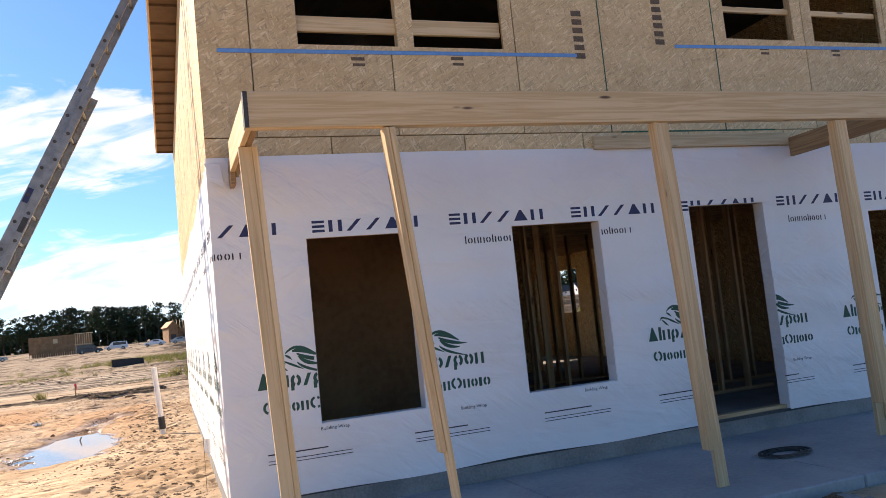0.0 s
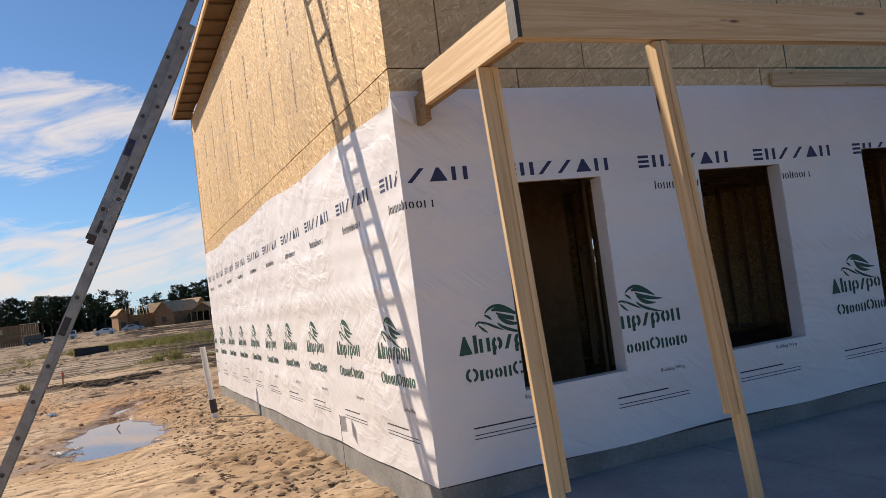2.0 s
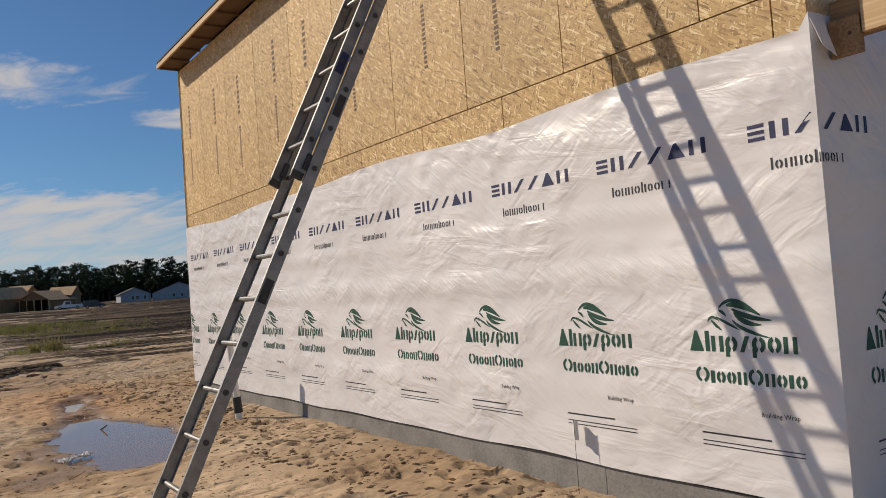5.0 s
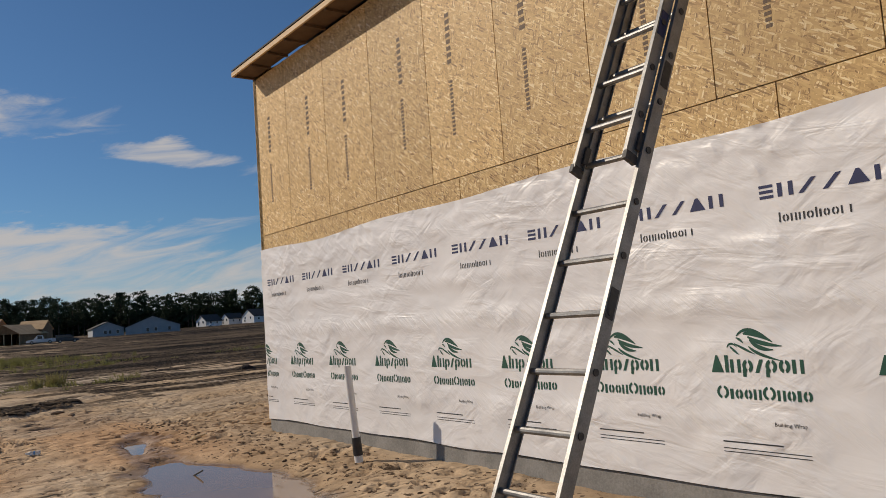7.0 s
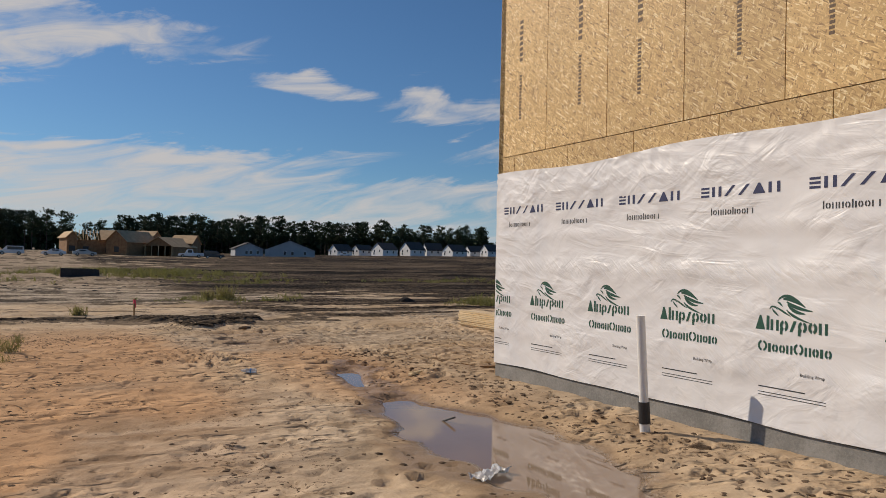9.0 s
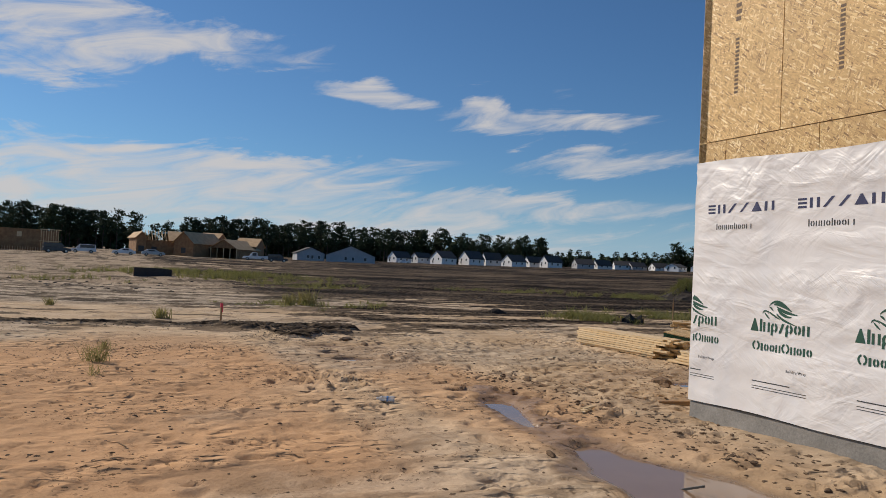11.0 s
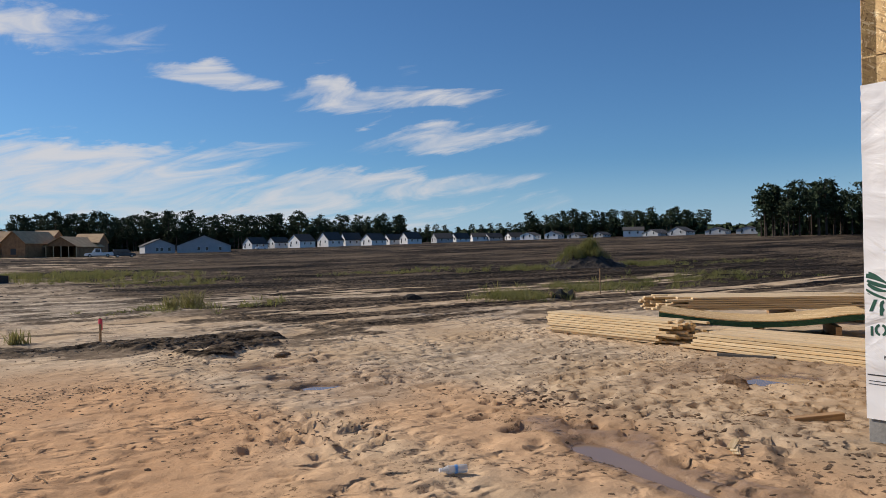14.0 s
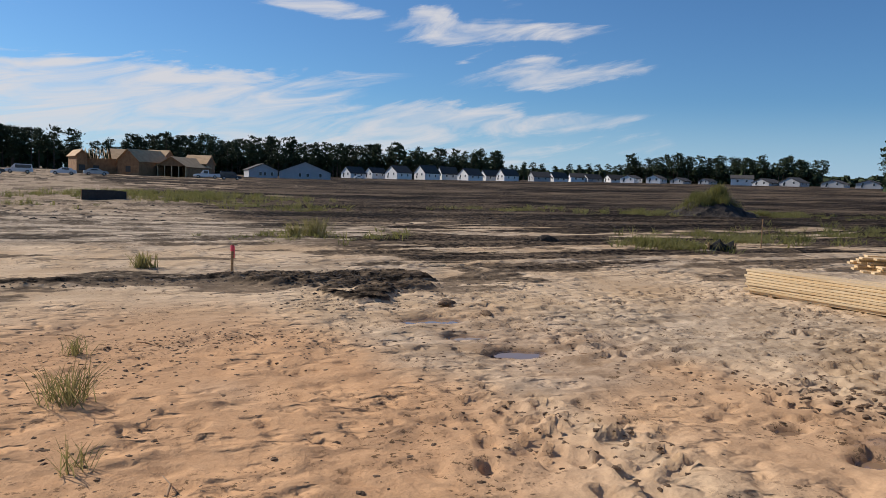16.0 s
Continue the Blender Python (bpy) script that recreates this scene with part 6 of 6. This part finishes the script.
def framed_house(az, d, w, deep, h, rh, yaw, label, trusses=True):
    """A house shell of strand board with bare trusses over part of it; the eave side faces its own -y."""
    x, y = bearing(az, d)
    t = thing("house_shell", label, "house", turn_z(x, y, ground_at(x, y) - 0.2, -az + yaw))
    part("wall", boxes((-w / 2, 0, 0, w / 2, 0.15, h), (-w / 2, deep - 0.15, 0, w / 2, deep, h), (-w / 2, 0.15, 0, -w / 2 + 0.15, deep - 0.15, h), (w / 2 - 0.15, 0.15, 0, w / 2, deep - 0.15, h)), M_SHEATH, t, "raw strand board wall")
    for k in range(2):
        u = -w * 0.3 + w * 0.45 * k
        # no hole is cut: a near-black plate paints the unlit inside
        part("opening", boxes((u, -0.02, 0.9, u + 1.3, -0.004, 2.2)), M_STEELDARK, t, "dark plate for the unlit inside of an empty window")
    n = 14 if trusses else 6
    for k in range(n + 1):
        u = -w / 2 + w * k / n
        bm = bmesh.new()
        for s in (-1, 1):
            p, q = Vector((u, deep / 2, h + rh)), Vector((u, deep / 2 + s * (deep / 2 + 0.5), h - 0.1))
            mm = along(p, q)
            vs = bmesh.ops.create_cube(bm, size=1.0)["verts"]
            bmesh.ops.transform(bm, matrix=mm @ Matrix.Translation(((q - p).length / 2, 0, 0)) @ Matrix.Diagonal(((q - p).length, 0.1, 0.16, 1)), verts=vs)
        part("truss", bm, M_PINE, t)
    cover = 0.45 if trusses else 1.0
    for s in (-1, 1):
        rb = bmesh.new()
        u0, u1 = w / 2 - w * cover, w / 2 + 0.3
        pts = [(deep / 2, h + rh + 0.12), (deep / 2 + s * (deep / 2 + 0.5), h + 0.02)]
        vs = [rb.verts.new((u, yy, v + dz)) for u in (u0, u1) for yy, v in pts for dz in (0, 0.05)]
        for q in ((0, 1, 3, 2), (4, 6, 7, 5), (0, 4, 5, 1), (2, 3, 7, 6), (1, 5, 7, 3), (0, 2, 6, 4)):
            rb.faces.new([vs[i] for i in q])
        bmesh.ops.recalc_face_normals(rb, faces=rb.faces)
        part("roof_deck", rb, M_DECK, t, "pale bare roof sheathing")
    for s in (-1, 1):
        gb = bmesh.new()
        vs = [gb.verts.new((s * w / 2 + du, yy, v)) for du in (-0.08, 0.08) for yy, v in ((0, h), (deep, h), (deep / 2, h + rh))]
        gb.faces.new(vs[:3]), gb.faces.new(vs[3:][::-1])
        for i in range(3):
            gb.faces.new((vs[i], vs[(i + 1) % 3], vs[3 + (i + 1) % 3], vs[3 + i]))
        bmesh.ops.recalc_face_normals(gb, faces=gb.faces)
        part("gable", gb, M_SHEATH, t)


def gabled_shell(az, d, w, deep, h, rh, yaw, label, open_side=False):
    """A strand-board shell whose gable faces its own -y, with pale bare sheathing on the slopes."""
    x, y = bearing(az, d)
    t = thing("house_shell", label, "house", turn_z(x, y, ground_at(x, y) - 0.2, -az + yaw))
    a = w / 2
    for name, y0 in (("gable", 0.0), ("gable", deep - 0.15)):
        bm = bmesh.new()
        sec = [(-a, h), (a, h), (0, h + rh)] if open_side and y0 == 0 else [(-a, 0), (a, 0), (a, h), (0, h + rh), (-a, h)]
        f, b = ([bm.verts.new((u, yy, v)) for u, v in sec] for yy in (y0, y0 + 0.15))
        bm.faces.new(f), bm.faces.new(b[::-1])
        for k in range(len(sec)):
            bm.faces.new((f[k], b[k], b[(k + 1) % len(sec)], f[(k + 1) % len(sec)]))
        bmesh.ops.recalc_face_normals(bm, faces=bm.faces)
        part(name, bm, M_SHEATH, t)
    for s in (-1, 1):
        x0, x1 = sorted((s * a, s * (a - 0.15)))
        part("wall", boxes((x0, 0.16, 0, x1, deep - 0.16, h)), M_SHEATH, t, "raw strand board wall")
        rb = bmesh.new()
        pts = [(0, h + rh + 0.05), (s * (a + 0.45), h + 0.05 - rh * 0.45 / a)]
        vs = [rb.verts.new((u, yy, v + dz)) for yy in (-0.4, deep + 0.4) for u, v in pts for dz in (0, 0.06)]
        for q in ((0, 1, 3, 2), (4, 6, 7, 5), (0, 4, 5, 1), (2, 3, 7, 6), (1, 5, 7, 3), (0, 2, 6, 4)):
            rb.faces.new([vs[k] for k in q])
        bmesh.ops.recalc_face_normals(rb, faces=rb.faces)
        part("roof_deck", rb, M_DECK, t, "pale bare roof sheathing")
    if open_side:
        for k in range(5):
            u = -a + 0.1 + (w - 0.2) * k / 4
            part("post", boxes((u - 0.09, 0.0, 0, u + 0.09, 0.15, h)), M_NEWPINE, t)
    else:
        # near-black plate on the solid gable paints the unlit room behind
        part("opening", boxes((-0.7, -0.02, 0.9, 0.7, -0.004, 2.3)), M_STEELDARK, t, "dark plate for the unlit inside of an empty window")


framed_house(3.75, 205, 11.6, 10, 3.9, 2.5, 4, "brown strand-board house shell with bare roof trusses")
gabled_shell(2.1, 203, 2.4, 9, 4.6, 1.2, 12, "narrow strand-board wing with a small gable")
gabled_shell(4.95, 200, 6.0, 12, 3.7, 2.6, -38, "brown strand-board house shell with a steep sheathed gable")
framed_house(6.45, 208, 5.2, 10, 4.2, 2.5, -20, "brown strand-board house shell with a pale sheathed roof", False)
gabled_shell(7.75, 200, 7.6, 12, 2.9, 2.2, -30, "brown strand-board shell with an open framed porch", True)
framed_house(9.25, 208, 6.0, 9, 3.6, 2.2, -15, "brown strand-board house shell with a pale sheathed roof", False)


def box_shell():
    x, y = bearing(-5.3, 158)
    t = thing("house_shell", "roofless brown strand-board shell with open stud bays", "house", turn_z(x, y, ground_at(x, y) - 0.2, 5))
    part("wall", boxes((-5.6, 0, 0.9, 2.6, 0.15, 4.3), (-5.6, 0.15, 0.9, -5.45, 9, 4.3), (-5.6, 9, 0.3, 6, 9.15, 4.3)), M_SHEATH, t, "raw strand board wall")
    part("opening", boxes((-1.2, -0.03, 2.8, -0.4, -0.005, 3.7)), M_NEWPINE, t, "pale window framing")
    for k in range(28):
        u = -5.6 + 0.42 * k
        part("stud", boxes((u, 0.02, 0.1, u + 0.09, 0.12, 0.9 if u < 2.6 else 4.3)), M_NEWPINE, t)
    for z0 in (4.3, 2.1):
        part("plate", boxes((2.6, 0.0, z0, 6.2, 0.14, z0 + 0.12)), M_NEWPINE, t)


box_shell()


def car(az, d, yaw, paint, label, kind="sedan"):
    x, y = bearing(az, d)
    t = thing("pickup_truck" if kind == "pickup" else "car", label, "truck" if kind == "pickup" else "car", turn_z(x, y, ground_at(x, y), -az + yaw))
    L, H = (5.6, 0.72) if kind == "pickup" else (4.7, 0.62)
    prof = [(-L / 2, 0.32), (L / 2, 0.32), (L / 2, 0.62), (L / 2 - 0.25, 0.86), (L * 0.2, 0.98), (-L / 2 + 0.1, 1.02 if kind != "sedan" else 0.98), (-L / 2, 0.7)]
    if kind == "pickup":
        cab = [(-0.5, 1.0), (-0.35, 1.78), (0.75, 1.8), (1.35, 1.0)]
    elif kind == "van":
        cab = [(-L / 2 + 0.1, 1.0), (-L / 2 + 0.2, 1.75), (0.7, 1.78), (1.45, 1.0)]
    else:
        cab = [(-1.9, 0.97), (-1.15, 1.42), (0.35, 1.44), (1.2, 0.97)]
    for name, pr, half, mat, lab in (("body", prof, 0.9, paint, ""), ("cabin", cab, 0.74, paint, "")):
        bm = bmesh.new()
        a = [bm.verts.new((u, -half, v)) for u, v in pr]
        b = [bm.verts.new((u, half, v)) for u, v in pr]
        bm.faces.new(a), bm.faces.new(b[::-1])
        n = len(pr)
        for i in range(n):
            bm.faces.new((a[i], b[i], b[(i + 1) % n], a[(i + 1) % n]))
        bmesh.ops.recalc_face_normals(bm, faces=bm.faces)
        bmesh.ops.bevel(bm, geom=list(bm.edges), offset=0.05, segments=1, affect="EDGES")
        part(name, bm, mat, t, lab)
    cx = (cab[1][0] + cab[2][0]) / 2
    for s in (-1, 1):
        part("side_window", boxes((cab[1][0] + 0.1, min(s * 0.735, s * 0.75), 1.04, cab[2][0] - 0.1, max(s * 0.735, s * 0.75), cab[1][1] - 0.12)), M_GLASSDARK, t, "dark tinted glass")
        for u in (-L * 0.3, L * 0.31):
            bm = bmesh.new()
            cylinder(bm, 0.34, 0.34, -0.11, 0.11, 16, Matrix.Translation((u, s * 0.82, 0.34)) @ Matrix.Rotation(radians(90), 4, "X"))
            wh = part("wheel", bm, M_TYRE, t)
            bm = bmesh.new()
            cylinder(bm, 0.2, 0.2, -0.02, 0.02, 12, Matrix.Translation((u, s * 0.935, 0.34)) @ Matrix.Rotation(radians(90), 4, "X"))
            part("rim", bm, M_CARS, wh)


car(1.0, 172, 176, M_CARW, "white sedan parked beside the house shells")
car(2.95, 172, 4, M_CARS, "silver sedan parked beside the house shells")
car(10.1, 175, 178, M_CARW, "white pickup truck parked beside the house shells", "pickup")
car(11.7, 178, 5, M_CARD, "dark utility vehicle parked behind the pickup", "van")
car(-1.6, 165, 178, M_CARW, "white van parked in front of the roofless shell", "van")
car(-3.3, 150, 10, M_CARD, "dark sport utility car parked by the roofless shell", "van")
car(-9.5, 150, 0, M_CARS, "silver car parked at the edge of the wood")
car(20.9, 330, 10, M_CARW, "white car parked before the far houses")


# woods
def pine_parts(seed, h):
    rng = random.Random(seed)
    tb = bmesh.new()
    segs = 6
    rings = []
    lean = rng.uniform(-0.03, 0.03)
    for i in range(segs + 1):
        s = i / segs
        r = 0.24 * (1 - s) ** 0.8 + 0.03
        rings.append([tb.verts.new((lean * h * s * s + r * math.cos(a), r * math.sin(a), h * 0.95 * s)) for a in (0, 1.05, 2.09, 3.14, 4.19, 5.24)])
    for a, b in zip(rings, rings[1:]):
        for i in range(6):
            tb.faces.new((a[i], a[(i + 1) % 6], b[(i + 1) % 6], b[i]))
    cb = bmesh.new()
    low = rng.uniform(0.30, 0.55)
    n = rng.randint(22, 28)
    for k in range(n):
        s = min(low + (1 - low) * (k + rng.random()) / n, 1.0)
        reach = h * (0.02 + 0.145 * math.sin(math.pi * min(1, (1.06 - s) / (1.06 - low))) ** 0.7) * rng.uniform(0.45, 1.2)
        a = rng.uniform(0, 6.28)
        c = Vector((lean * h * s * s + math.cos(a) * reach, math.sin(a) * reach, h * s + rng.uniform(-0.2, 0.4)))
        base = Vector((lean * h * s * s, 0, h * s - 0.5))
        q = Vector((-math.sin(a), math.cos(a), 0)) * 0.06
        tb.faces.new([tb.verts.new(p) for p in (base - q, base + q, c)])
        size = h * rng.uniform(0.032, 0.056)
        for _ in range(34):
            o = c + Vector((rng.gauss(0, size), rng.gauss(0, size), rng.gauss(0, size * 0.5)))
            d = Vector((rng.gauss(0, 1), rng.gauss(0, 1), rng.gauss(0, 1))).normalized()
            u = d.orthogonal().normalized() * rng.uniform(0.25, 0.6) * h / 16
            v = d.cross(u).normalized() * rng.uniform(0.15, 0.4) * h / 16
            cb.faces.new([cb.verts.new(p) for p in (o - u, o - v * 0.7, o + u, o + v)])
    return tb, cb


def woods():
    protos = []
    for k in range(7):
        tb, cb = pine_parts(100 + k, 16.0)
        x, y = bearing(-3.5 + 0.5 * k, 330 + 5 * k)
        t = thing("pine_tree", "tall dark green pine at the edge of the wood", "tree", turn_z(x, y, ground_at(x, y) - 0.3, 40 * k), "pines of the wood")
        part("trunk", tb, M_BARK, t)
        part("crown", cb, M_NEEDLE, t)
        protos.append(t)
    rng = random.Random(77)
    # bearing from, to, distance, height, trees
    for a0, a1, d, h, n in ((-16, 2.1, 335, 16.0, 54), (2.6, 5, 440, 15, 5), (4.8, 16, 435, 20.5, 48), (16, 31.3, 445, 18.5, 62), (31, 41, 680, 15.0, 26), (40.3, 53.2, 455, 15.5, 54), (56.7, 66, 235, 14.5, 40)):
        for k in range(n):
            az = a0 + (a1 - a0) * (k + rng.uniform(0, 1)) / n
            dd = d * rng.uniform(0.97, 1.06)
            x, y = bearing(az, dd)
            s = h / 16 * rng.choice((0.6, 0.72, 0.8, 0.88, 0.94, 1.0, 1.06))
            copy_thing(rng.choice(protos), turn_z(x, y, ground_at(x, y) - 0.3, rng.uniform(0, 360)) @ Matrix.Diagonal((s, s, s, 1)))
    # the mass of the wood behind its edge: leaves past counting
    bm = bmesh.new()
    for a0, a1, d, h, n in ((-30, 2.2, 350, 11.5, 4200), (2.4, 5, 460, 8.5, 300), (5, 31.4, 460, 13.5, 5600), (31, 41, 700, 13.0, 1900), (40, 52.9, 470, 10.5, 2800), (52.9, 58, 520, 6.5, 500), (56.6, 75, 250, 8.5, 2200), (-110, -30, 330, 13, 2600), (75, 130, 300, 13, 1800)):
        for _ in range(int(n * 2.2)):
            az, dd = rng.uniform(a0, a1), d * rng.uniform(0.98, 1.08)
            x, y = bearing(az, dd)
            top = h * (0.72 + 0.45 * noise.noise(Vector((az * 1.7, d, 0))))
            z = rise(np.array([x]), np.array([y]))[0] + top * rng.random() ** 0.75
            s = rng.uniform(0.8, 2.2) * d / 400
            nrm = Vector((rng.gauss(0, 1), rng.gauss(0, 1), rng.gauss(0, 1))).normalized()
            u = nrm.orthogonal().normalized() * s
            v = nrm.cross(u).normalized() * s * 0.8
            c = Vector((x, y, z))
            bm.faces.new([bm.verts.new(p) for p in (c - u, c - v, c + u * 0.8, c + v)])
    tagged(part("woodland", bm, M_NEEDLE), "dark mass of pine wood along the field", "woodland", kind="stuff")


woods()
